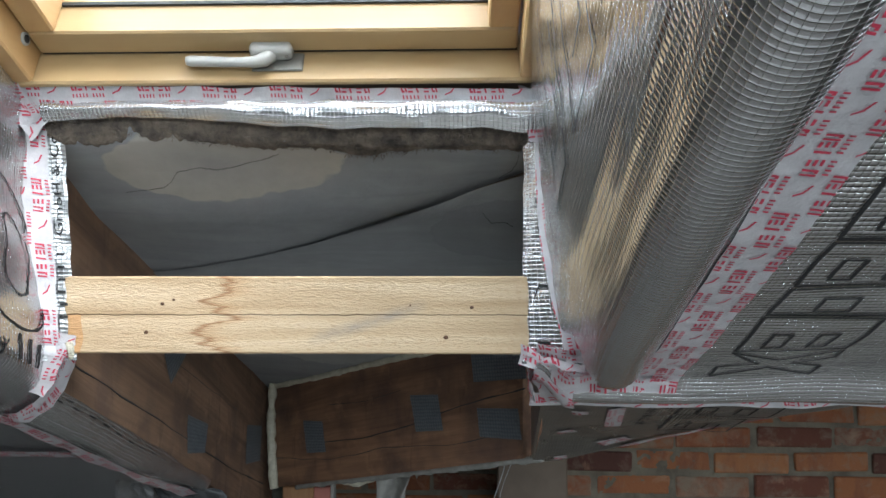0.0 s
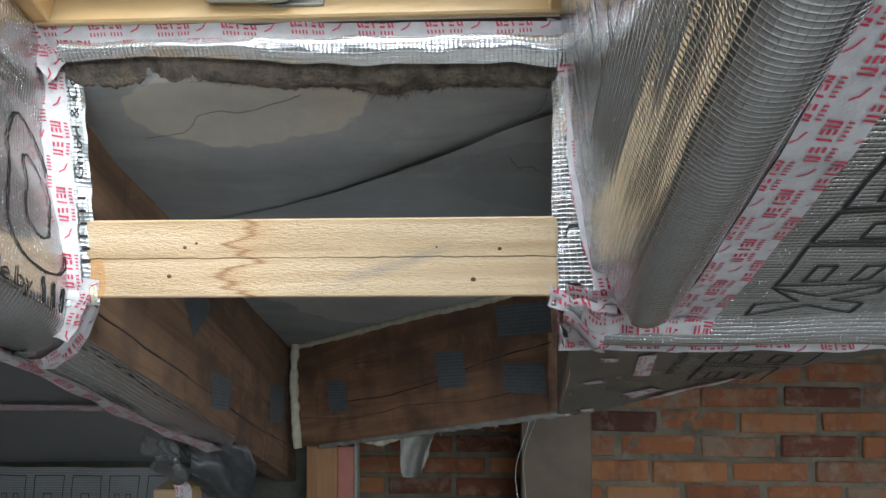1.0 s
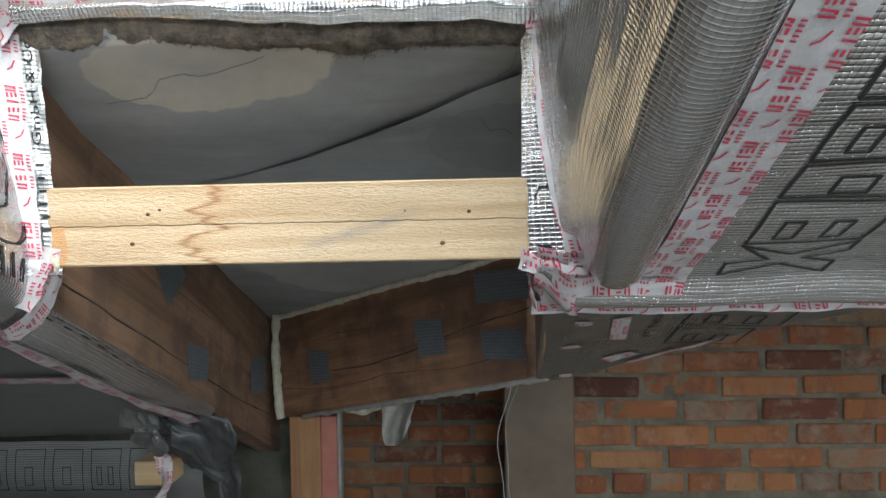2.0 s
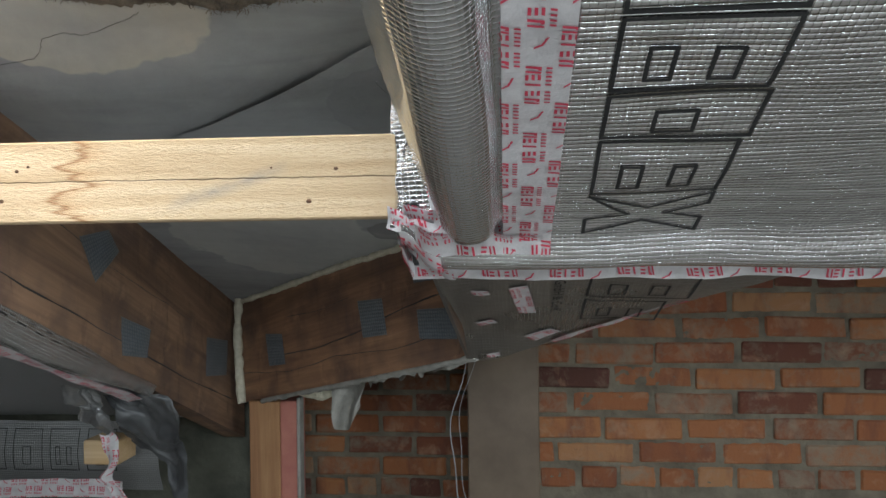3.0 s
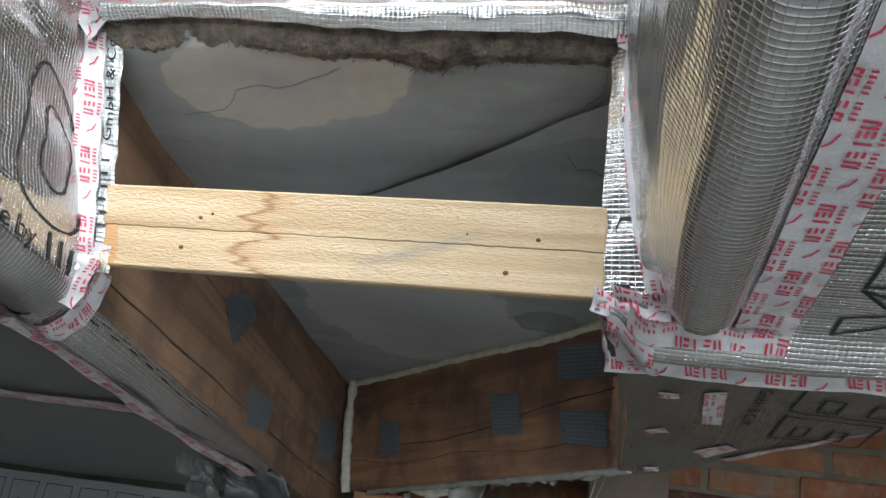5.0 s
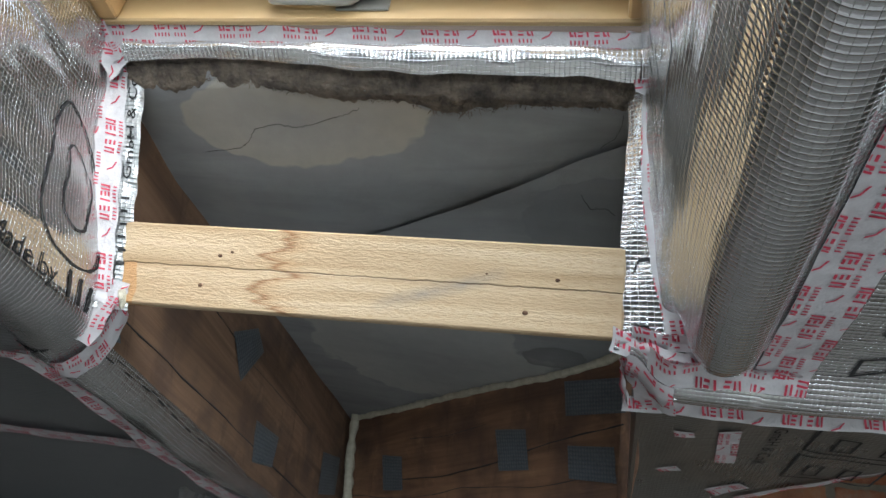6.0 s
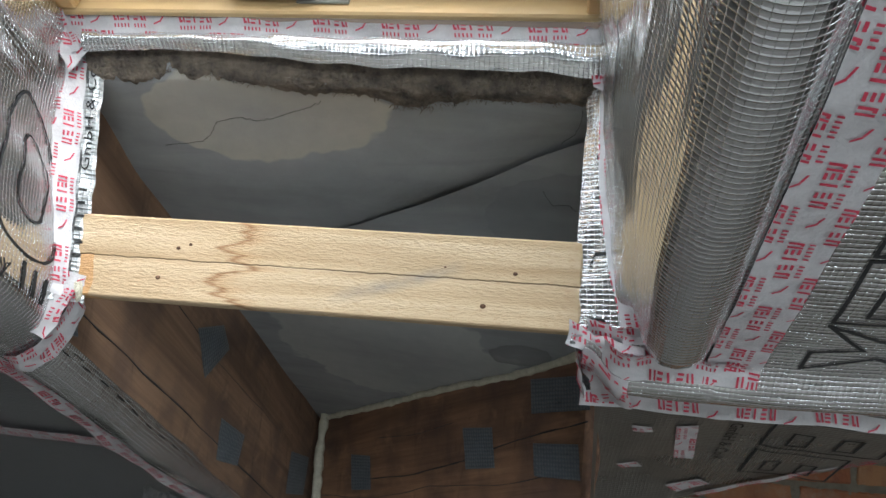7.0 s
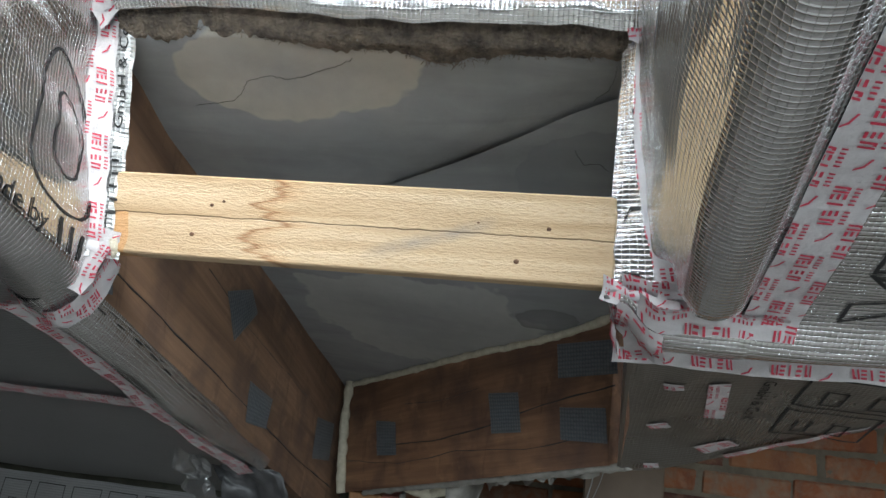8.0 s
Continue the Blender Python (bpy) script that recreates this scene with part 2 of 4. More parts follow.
def header_material():
    """Sawn pine with a drip stain, a long check, a sapwood end and a pencil smear, at their places on the beam."""
    k = Nodes("header_pine", 0.78)
    o = k.coord()
    sep = k.node("ShaderNodeSeparateXYZ", {"Vector": o})
    x, z = sep.outputs["X"], sep.outputs["Z"]
    grain = k.noise(k.coord("Object", (2.0, 40, 40)), 1.0, 6, 0.6, 0.3)
    saw = k.noise(k.coord("Object", (110, 40, 420)), 1.0, 3, 0.65)
    c = k.mix(k.ramp(grain, (0.3, grey(0)), (0.7, grey(1))), (0.40, 0.275, 0.15), (0.60, 0.46, 0.30))
    c = k.mix(k.ramp(saw, (0.34, grey(0.6)), (0.44, grey(0))), c, (0.42, 0.28, 0.15))
    # drip stain: a zigzag line with a fainter tide beside it
    zig = k.noise(k.coord("Object", (0, 0, 1)), 26.0, 4, 0.65)
    off = k.math("SUBTRACT", k.math("SUBTRACT", x, -0.366), k.math("MULTIPLY", k.math("SUBTRACT", zig, 0.5), 0.30))
    line = k.math("SUBTRACT", 1.0, k.math("MINIMUM", 1.0, k.math("MULTIPLY", k.math("ABSOLUTE", off), 85.0)))
    c = k.mix(k.math("MULTIPLY", line, 0.9), c, (0.20, 0.085, 0.03))
    wide = k.math("SUBTRACT", 1.0, k.math("MINIMUM", 1.0, k.math("MULTIPLY", k.math("ABSOLUTE", k.math("ADD", off, -0.012)), 34.0)))
    c = k.mix(k.math("MULTIPLY", wide, 0.35), c, (0.40, 0.22, 0.09))
    # paler lower strip at one end, orange end grain
    lowz = k.math("LESS_THAN", z, 1.474)
    endm = k.math("LESS_THAN", k.math("ADD", x, k.math("MULTIPLY", k.noise(o, 20, 2), 0.02)), -0.560)
    endm = k.math("MULTIPLY", endm, lowz)
    c = k.mix(k.math("MULTIPLY", endm, 0.7), c, (0.48, 0.24, 0.08))
    # pencil smear along a slanting line
    run = k.math("SUBTRACT", k.math("SUBTRACT", z, 1.436), k.math("MULTIPLY", k.math("ADD", x, 0.225), 0.31))
    band = k.math("SUBTRACT", 1.0, k.math("MINIMUM", 1.0, k.math("MULTIPLY", k.math("ABSOLUTE", run), 75.0)))
    reach = k.math("SUBTRACT", 1.0, k.math("MINIMUM", 1.0, k.math("POWER", k.math("MULTIPLY", k.math("ABSOLUTE", k.math("ADD", x, 0.145)), 11.0), 4.0)))
    smear = k.math("MULTIPLY", k.math("MULTIPLY", band, reach), k.noise(o, 60, 3))
    c = k.mix(smear, c, (0.22, 0.20, 0.18))
    # long check
    wav = k.noise(k.coord("Object", (1, 0, 0)), 30.0, 4, 0.7)
    run = k.math("SUBTRACT", k.math("SUBTRACT", z, 1.4725), k.math("MULTIPLY", k.math("SUBTRACT", wav, 0.5), 0.008))
    thin = k.math("MULTIPLY", k.math("ABSOLUTE", run), k.math("ADD", 320.0, k.math("MULTIPLY", k.noise(k.coord("Object", (1, 0, 0)), 9.0, 2), 900.0)))
    check = k.math("SUBTRACT", 1.0, k.math("MINIMUM", 1.0, thin))
    c = k.mix(k.math("MULTIPLY", check, 0.85), c, (0.09, 0.05, 0.025))
    k.color(c)
    h = k.math("SUBTRACT", k.math("ADD", saw, grain), k.math("MULTIPLY", check, 2.5))
    k.bump(h, 0.6, 0.003)
    return k.m


HEADER = header_material()
def brick_material():
    k = Nodes("red_brick", 0.92)
    rnd = k.node("ShaderNodeObjectInfo").outputs["Random"]
    comb = k.node("ShaderNodeCombineXYZ", {"X": k.math("MULTIPLY", rnd, 31.0), "Y": k.math("MULTIPLY", rnd, 17.0), "Z": k.math("MULTIPLY", rnd, 7.0)})
    off = k.node("ShaderNodeVectorMath", operation="ADD")
    k.put(off.inputs[0], k.coord())
    k.put(off.inputs[1], comb.outputs[0])
    v = off.outputs[0]
    r2 = k.math("FRACT", k.math("MULTIPLY", rnd, 7.31))
    body = k.ramp(rnd, (0.0, (0.075, 0.030, 0.021)), (0.12, (0.16, 0.052, 0.026)), (0.4, (0.27, 0.098, 0.038)), (0.6, (0.33, 0.138, 0.055)), (0.8, (0.235, 0.078, 0.033)), (1.0, (0.36, 0.185, 0.085)))
    stretch = k.node("ShaderNodeMapping", {"Vector": v, "Scale": (1.0, 1.0, 0.35)}).outputs[0]
    blot = k.noise(stretch, 14, 4, 0.6)
    c = k.mix(k.ramp(blot, (0.50, grey(0)), (0.72, grey(0.75))), body, (0.13, 0.048, 0.034))
    pale = k.noise(v, 13, 4, 0.6, 0.4)
    c = k.mix(k.ramp(pale, (0.55, grey(0)), (0.75, grey(0.7))), c, (0.40, 0.24, 0.15))
    lime = k.math("ADD", k.noise(v, 16, 6, 0.7, 0.4), k.math("MULTIPLY", k.math("POWER", r2, 3.0), 0.22))
    c = k.mix(k.ramp(lime, (0.54, grey(0)), (0.78, grey(0.75))), c, (0.22, 0.185, 0.135))
    k.color(c)
    k.bump(k.noise(v, 60, 5, 0.7), 0.9, 0.006)
    return k.m


BRICK = brick_material()


def glass_material():
    k = Nodes("window_glass", 0.02)
    k.b.inputs["Transmission Weight"].default_value = 1.0
    k.b.inputs["IOR"].default_value = 1.1
    return k.m


GLASS = glass_material()


# ---- building helpers ----
def part(name, bm, material, parent=None, label="", smooth=False):
    me = bpy.data.meshes.new(name)
    if smooth:
        for f in bm.faces:
            f.smooth = True
    bm.to_mesh(me)
    bm.free()
    me.materials.append(material)
    ob = new(name, me)
    if parent is not None:
        ob.parent = parent
        ob.matrix_parent_inverse = parent.matrix_basis.inverted()
    if label:
        ob["label"] = label
    return ob


def thing(name, at, label, category, group="", kind=""):
    ob = new(name)
    ob.location = at
    ob.empty_display_size = 0.05
    return tagged(ob, label, category, group, kind)


def box(x0, x1, y0, y1, z0, z1, bevel=0.0, m=None, segs=1):
    bm = bmesh.new()
    bmesh.ops.create_cube(bm, size=1.0)
    for v in bm.verts:
        v.co = Vector(((x0 + x1) / 2 + v.co.x * (x1 - x0), (y0 + y1) / 2 + v.co.y * (y1 - y0), (z0 + z1) / 2 + v.co.z * (z1 - z0)))
    if bevel:
        bmesh.ops.bevel(bm, geom=bm.edges[:], offset=bevel, segments=segs, affect="EDGES", profile=0.5)
    if m is not None:
        bm.transform(m)
    return bm


def prism(plan, zlow, zhigh, cuts=1):
    """A solid over a polygon in plan; zlow and zhigh give the heights at (x, y)."""
    bm = bmesh.new()
    lo = [bm.verts.new((x, y, zlow(x, y))) for x, y in plan]
    hi = [bm.verts.new((x, y, zhigh(x, y))) for x, y in plan]
    bm.faces.new(lo[::-1])
    bm.faces.new(hi)
    for i in range(len(plan)):
        j = (i + 1) % len(plan)
        bm.faces.new((lo[i], lo[j], hi[j], hi[i]))
    bmesh.ops.recalc_face_normals(bm, faces=bm.faces[:])
    return bm


def sheet(f, us, vs, flat=False):
    """A surface f(u, v) over the values us and vs, with its UV in metres along both ways (flat: from the plan)."""
    bm = bmesh.new()
    uvl = bm.loops.layers.uv.new("UVMap")
    P = [[Vector(f(u, v)) for v in vs] for u in us]
    V = [[bm.verts.new(p) for p in row] for row in P]
    mu, mv = len(us) // 2, len(vs) // 2
    su, sv = [0.0], [0.0]
    for i in range(1, len(us)):
        su.append(su[-1] + (P[i][mv] - P[i - 1][mv]).length)
    for j in range(1, len(vs)):
        sv.append(sv[-1] + (P[mu][j] - P[mu][j - 1]).length)
    for i in range(len(us) - 1):
        for j in range(len(vs) - 1):
            fc = bm.faces.new((V[i][j], V[i + 1][j], V[i + 1][j + 1], V[i][j + 1]))
            fc.smooth = True
            for lp, (a, b) in zip(fc.loops, ((i, j), (i + 1, j), (i + 1, j + 1), (i, j + 1))):
                lp[uvl].uv = (P[a][b].x, P[a][b].y * 1.06) if flat else (su[a], sv[b])
    return bm


def span(a, b, n):
    return [a + (b - a) * i / n for i in range(n + 1)]


def tube(points, radius, sides=8):
    """A round bar along points; radius may be one number or one for each point."""
    bm = bmesh.new()
    rings = []
    pts = [Vector(p) for p in points]
    for i, p in enumerate(pts):
        d = (pts[min(i + 1, len(pts) - 1)] - pts[max(i - 1, 0)]).normalized()
        a = d.cross(Vector((0.13, 0.21, 0.97))).normalized()
        b = d.cross(a)
        r = radius[i] if isinstance(radius, (list, tuple)) else radius
        rings.append([bm.verts.new(p + (a * math.cos(2 * math.pi * k / sides) + b * math.sin(2 * math.pi * k / sides)) * r) for k in range(sides)])
    for r0, r1 in zip(rings, rings[1:]):
        for k in range(sides):
            bm.faces.new((r0[k], r0[(k + 1) % sides], r1[(k + 1) % sides], r1[k])).smooth = True
    bm.faces.new(rings[0][::-1])
    bm.faces.new(rings[-1])
    return bm


def wob(x, y, z, scale, amp):
    return (noise.noise(Vector((x, y, z)) * scale)) * amp


def step(a, b, v):
    t = max(0.0, min(1.0, (v - a) / (b - a)))
    return t * t * (3 - 2 * t)


SLOPE = 0.4235
PITCH = math.atan(SLOPE)


def zc(y):
    """Height of the sloping foil ceiling."""
    return 1.621 - SLOPE * (y - 0.552)


def zl(y):
    """Height of the lower foil piece."""
    return 1.365 - 0.365 * (y - 1.2) - 0.022 * step(1.6, 1.77, y)


def zd(x, y):
    """Height of the grey underlay over the open bay."""
    sag = 0.045 * step(-0.65, 0.0, x) * step(1.35, 1.9, y)
    return 1.69 - 0.36 * (y - 1.2) + 0.022 * (1 - step(1.2, 1.36, y)) + 0.034 * (1 - step(1.12, 1.146, y)) - sag + wob(x, y, 0.3, 3.0, 0.012)


def tape_strip(name, parent, f, length, width, label="", rows=2, start=0.0, prints=True, first=-0.007):
    """Adhesive tape along f(s, w): s along it, w across it from 0 to width; with its red print as blocks."""
    n = max(6, int(length / 0.012))
    ts = part(name, sheet(f, span(0, length, n), span(0, width, 6)), TAPE, parent, label)
    if not prints:
        return ts
    bm = bmesh.new()

    def at(s, w):
        s, w = min(max(s, 0.0), length), min(max(w, 0.0), width)
        e = 0.002
        p = Vector(f(s, w))
        nrm = (Vector(f(s + e, w)) - Vector(f(s - e, w))).cross(Vector(f(s, w + e)) - Vector(f(s, w - e)))
        if nrm.length > 0:
            nrm.normalize()
        return p, nrm

    def quad(cs):
        if max(w for s, w in cs) <= 0.0005 or min(w for s, w in cs) >= width - 0.0005 or max(s for s, w in cs) > length or min(s for s, w in cs) < 0:
            return
        q = [at(s, w) for s, w in cs]
        for sg in (0.0012, -0.0012):
            bm.faces.new([bm.verts.new(p + nn * sg) for p, nn in q])

    def bar(a, w, da, dw):
        lean = 0.12
        quad(((a, w), (a + da, w), (a + da + dw * lean, w + dw), (a + dw * lean, w + dw)))

    pitch, gap = 0.097, 0.0275
    w0, r = first, 0
    while w0 < width:
        s0 = start + (0.048 if r % 2 else 0.0) - pitch
        while s0 < length:
            for i in range(5):      # bold blocks, some hollow or split
                a, da = s0 + 0.006 + i * 0.0104, (0.0080, 0.0066, 0.0060, 0.0070, 0.0080)[i]
                if i in (0, 4):
                    bar(a, w0, da * 0.34, 0.0135)
                    bar(a + da * 0.70, w0, da * 0.30, 0.0135)
                    bar(a + da * 0.34, w0 + 0.0105, da * 0.36, 0.003)
                elif i in (1, 3):
                    for k in range(3):
                        bar(a, w0 + k * 0.0053, da, 0.0028)
                else:
                    bar(a, w0, da * 0.45, 0.0135)
            for i in range(10):     # small blocks below them
                if i != 5:
                    bar(s0 + 0.008 + i * 0.0050, w0 + 0.0175, 0.0021, 0.0052)
            a = s0 + 0.068          # zigzag device
            quad(((a, w0 + 0.0160), (a + 0.009, w0 + 0.012), (a + 0.009, w0 + 0.0142), (a, w0 + 0.0182)))
            quad(((a + 0.008, w0 + 0.013), (a + 0.0125, w0 + 0.006), (a + 0.0148, w0 + 0.006), (a + 0.010, w0 + 0.0142)))
            s0 += pitch
        w0 += gap
        r += 1
    ink = part("tape_print", bm, RED, ts, "red repeated print blocks")
    ink["kind"] = "stuff"
    return ts


# ---- setting: room shell ----
def structure(name, bm, mat, label, category):
    return tagged(part(name, bm, mat), label, category, kind="structure")


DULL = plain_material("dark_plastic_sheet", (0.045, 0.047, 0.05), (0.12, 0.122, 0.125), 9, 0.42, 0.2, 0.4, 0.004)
# Floor is unseen; its darker half gives the foil shade to mirror.
structure("floor_1", box(-2.4, 2.4, -2.1, 1.0, -0.12, 0.0), FLOORM, "unseen attic floor in a lighter tone, mirrored in the foil", "floor")
structure("floor_2", box(-2.4, 2.4, 1.0, 3.35, -0.12, 0.0), EAVES, "unseen floor under the eaves, its shade put into a darker tone", "floor")
structure("wall_west", box(-2.55, -2.4, -2.1, 3.35, -0.12, 2.9), WALLP, "plain plastered attic side wall", "wall")
bm = box(2.4, 2.55, -2.1, -0.25, -0.12, 2.9)
for b in ((2.4, 2.55, 0.85, 3.35, -0.12, 2.9), (2.4, 2.55, -0.25, 0.85, -0.12, 0.45), (2.4, 2.55, -0.25, 0.85, 1.55, 2.9)):
    other = box(*b)
    me = bpy.data.meshes.new("tmp")
    other.to_mesh(me)
    bm.from_mesh(me)
    other.free()
structure("wall_east", bm, WALLP, "unseen plastered side wall with an opening added for the side light", "wall")
bm = box(-2.4, -0.1, -2.25, -2.1, -0.12, 2.9)
for b in ((1.5, 2.4, -2.25, -2.1, -0.12, 2.9), (-0.1, 1.5, -2.25, -2.1, -0.12, 1.68), (-0.1, 1.5, -2.25, -2.1, 2.56, 2.9)):
    other = box(*b)
    me = bpy.data.meshes.new("tmp")
    other.to_mesh(me)
    bm.from_mesh(me)
    other.free()
structure("wall_south", bm, WALLP, "plastered attic end wall with a window opening", "wall")
# roof slabs outside the foil, leaving the bay of the roof window open
H0, H1 = 0.44, 0.52


def slab(x0, x1, y0, y1, h0=H0, h1=H1):
    return prism(((x0, y0), (x1, y0), (x1, y1), (x0, y1)), lambda x, y: zc(y) + h0, lambda x, y: zc(y) + h1)


structure("roof_1", slab(-2.55, -0.72, -2.25, 3.35), BOARD, "boarded roof above the foil lining", "roof")
structure("roof_2", slab(0.17, 2.55, -2.25, 1.24), BOARD, "boarded roof above the foil lining", "roof")
structure("roof_3", slab(-0.72, 0.17, -2.25, -0.06), BOARD, "boarded roof above the roof window", "roof")
structure("roof_4", slab(-0.72, 0.17, 1.24, 3.35, 0.52, 0.56), BOARD, "boarded roof above the grey underlay", "roof")
structure("roof_5", box(0.17, 2.55, 1.24, 2.85, 1.92, 2.0), BOARD, "boarding over the brick wall", "roof")


# ---- foil lining ----
def ceil_f(x, y):
    h = wob(x, y, 1.7, 2.2, 0.014) + wob(x * 0.5, y, 4.0, 9.0, 0.007) + wob(x * 0.35, y, 8.0, 22.0, 0.0022)
    h -= 0.024 * step(1.092, 1.136, y) * (1 - step(1.142, 1.205, y))
    h += 0.045 * step(1.195, 1.24, y) + 0.035 * step(0.145, 0.10, x) * step(1.0, 1.1, y)
    return (x, y, zc(y) + h)


lining = thing("foil_lining", (0.9, 0.5, zc(0.5)), "silver reinforced foil membrane stretched under the sloping roof", "foil membrane", kind="structure")
part("foil_sheet", sheet(ceil_f, span(0.245, 2.4, 90), span(-2.1, -0.3, 18) + span(-0.3, 1.232, 130)[1:]), FOIL, lining)
part("foil_fold", sheet(ceil_f, span(0.10, 0.25, 20), span(1.115, 1.232, 20)), FOIL, lining)
liningl = thing("foil_lining", (-1.3, 0.5, zc(0.5)), "silver foil membrane beside the rafter, darkened for the dim it mirrors", "foil membrane", kind="structure")


def ceil_l(x, y):
    return (x, y, zc(y) + wob(x, y, 7.7, 2.2, 0.010) + 0.012 * step(1.215, 1.235, y) - 0.012 * step(1.15, 1.2, y) * (1 - step(1.2, 1.235, y)))


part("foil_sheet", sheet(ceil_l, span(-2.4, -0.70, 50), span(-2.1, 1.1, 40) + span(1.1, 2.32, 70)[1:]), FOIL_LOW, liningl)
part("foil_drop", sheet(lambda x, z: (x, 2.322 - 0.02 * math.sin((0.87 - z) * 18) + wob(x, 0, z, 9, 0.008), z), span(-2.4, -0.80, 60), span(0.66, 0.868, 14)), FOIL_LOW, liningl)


def along(keys, q):
    for a, b in zip(keys, keys[1:]):
        if q <= b[0]:
            t = (q - a[0]) / (b[0] - a[0])
            return tuple(u + (w - u) * t for u, w in zip(a[1:], b[1:]))
    return keys[-1][1:]


def along_soft(keys, q):
    """As along(), but bending smoothly from key to key."""
    i = max(k for k in range(len(keys) - 1) if q >= keys[k][0] or k == 0)
    a, b = keys[i], keys[i + 1]
    p, n = keys[max(i - 1, 0)], keys[min(i + 2, len(keys) - 1)]
    d = b[0] - a[0]
    t = (q - a[0]) / d
    out = []
    for j in range(1, len(a)):
        m0, m1 = (b[j] - p[j]) / (b[0] - p[0]) * d, (n[j] - a[j]) / (n[0] - a[0]) * d
        out.append((2 * t ** 3 - 3 * t * t + 1) * a[j] + (t ** 3 - 2 * t * t + t) * m0 + (3 * t * t - 2 * t ** 3) * b[j] + (t ** 3 - t * t) * m1)
    return tuple(out)


ROLL_R = ((0.0, 0.076, 0.41), (0.16, 0.086, 0.31), (0.32, 0.097, 0.20), (0.45, 0.108, 0.11), (0.54, 0.119, 0.055), (0.62, 0.136, 0.015),
          (0.69, 0.152, -0.016), (0.74, 0.165, -0.030), (0.80, 0.186, -0.039), (0.86, 0.207, -0.037), (0.91, 0.224, -0.027), (0.95, 0.236, -0.012), (1.0, 0.268, 0.004))
ROLL_L = ((0.0, -0.650, 0.41), (0.16, -0.655, 0.32), (0.32, -0.650, 0.22), (0.45, -0.643, 0.12), (0.55, -0.640, 0.05), (0.62, -0.648, 0.005),
          (0.69, -0.666, -0.020), (0.78, -0.692, -0.034), (0.88, -0.720, -0.030), (0.95, -0.740, -0.012), (1.0, -0.765, 0.006))


def roll_right(y, q):
    x, h = along_soft(ROLL_R, q)
    x += 0.018 * step(0.82, 1.13, y) * (1 - step(0.60, 0.85, q))
    h += 0.045 * step(1.035, 1.088, y) * step(0.5, 0.66, q) * (1 - step(0.94, 1.0, q))
    b = step(0.90, 0.97, q)
    h = h * (1 - b) + (ceil_f(x, y)[2] - zc(y) - 0.003) * b
    a = (wob(x, y, q * 3, 6.0, 0.003) * step(0.0, 0.1, q) + wob(y * 3, q * 9, 2.0, 1.4, 0.002)) * (1 - b)
    return (x + a, y, zc(y) + h + a * 0.4)


def roll_left(y, q):
    x, h = along_soft(ROLL_L, q)
    x += 0.02 * step(0.9, 1.13, y) * step(0.3, 0.5, q) * (1 - step(0.62, 0.8, q))
    a = wob(x, y, q * 3 + 9, 6.0, 0.006) * step(0.0, 0.1, q) + wob(x * 2, y, q * 7, 14.0, 0.002)
    return (x - a, y, zc(y) + h + a * 0.4)


def roll_low(y, q):
    """Foil wrapped under the old rafter below the opening."""
    taper = step(1.98, 1.55, y)
    x = -0.640 - (0.082 + 0.035 * step(1.30, 1.15, y)) * q * (0.45 + 0.55 * taper)
    h = 0.014 - 0.046 * math.sin(math.pi * min(1, q * 1.02)) ** 0.8 * (0.45 + 0.55 * taper) - 0.010 * q
    a = wob(x * 2, y, q * 5, 7.0, 0.006)
    return (x + a * 0.5, y, zc(y) + h + a)


wrap = thing("wrapped_rafter", (0.17, 0.6, zc(0.6)), "rafter wrapped in shiny silver foil membrane, rounded underneath", "wrapped rafter")
part("foil_wrap", sheet(roll_right, span(-0.1, 1.094, 90), span(0, 1, 72)), FOIL_ROLL, wrap)
part("rafter", prism(((0.15, -2.0), (0.22, -2.0), (0.22, 1.02), (0.15, 1.02)), lambda x, y: zc(y) + 0.10, lambda x, y: zc(y) + 0.42), OLD, wrap)
wrapl = thing("wrapped_rafter", (-0.68, 0.6, zc(0.6)), "rafter wrapped in wrinkled silver foil membrane beside the roof window", "wrapped rafter")
part("foil_wrap", sheet(roll_left, span(-0.1, 1.175, 90), span(0, 1, 48)), FOIL_LEFT, wrapl)
part("foil_wrap", sheet(roll_low, span(1.135, 1.96, 62), span(0, 1, 20)), FOIL_EDGE, wrapl)


# ---- opening below the window ----
YO = 1.142
rim = thing("opening_lining", (-0.27, YO, 1.42), "silver foil edging round the rough opening under the window", "foil edging")


XR = ((1.39, 0.168), (1.43, 0.160), (1.497, 0.146), (1.62, 0.127), (1.70, 0.119), (1.80, 0.116))
XL = ((1.36, -0.634), (1.454, -0.642), (1.60, -0.656), (1.703, -0.666), (1.80, -0.670))


def edge_right(s, w):      # s: height, w: 0 opening edge to 1 towards the room
    xr = along(XR, s)[0]
    x0 = 0.082 + 0.014 * (s - 1.41)
    return (x0 + (xr - x0) * w + wob(s * 30, w, 0, 1, 0.002), YO + 0.004 - 0.024 * w + wob(s * 25, w * 3, 1, 1.5, 0.004), s)


def edge_left(s, w):
    xl = along(XL, s)[0]
    x0 = -0.583 - 0.085 * (s - 1.44)
    return (x0 + (xl - x0) * w + wob(s * 30, w, 3, 1, 0.002), YO + 0.004 - 0.024 * w + wob(s * 25, w * 3, 5, 1.5, 0.004), s)


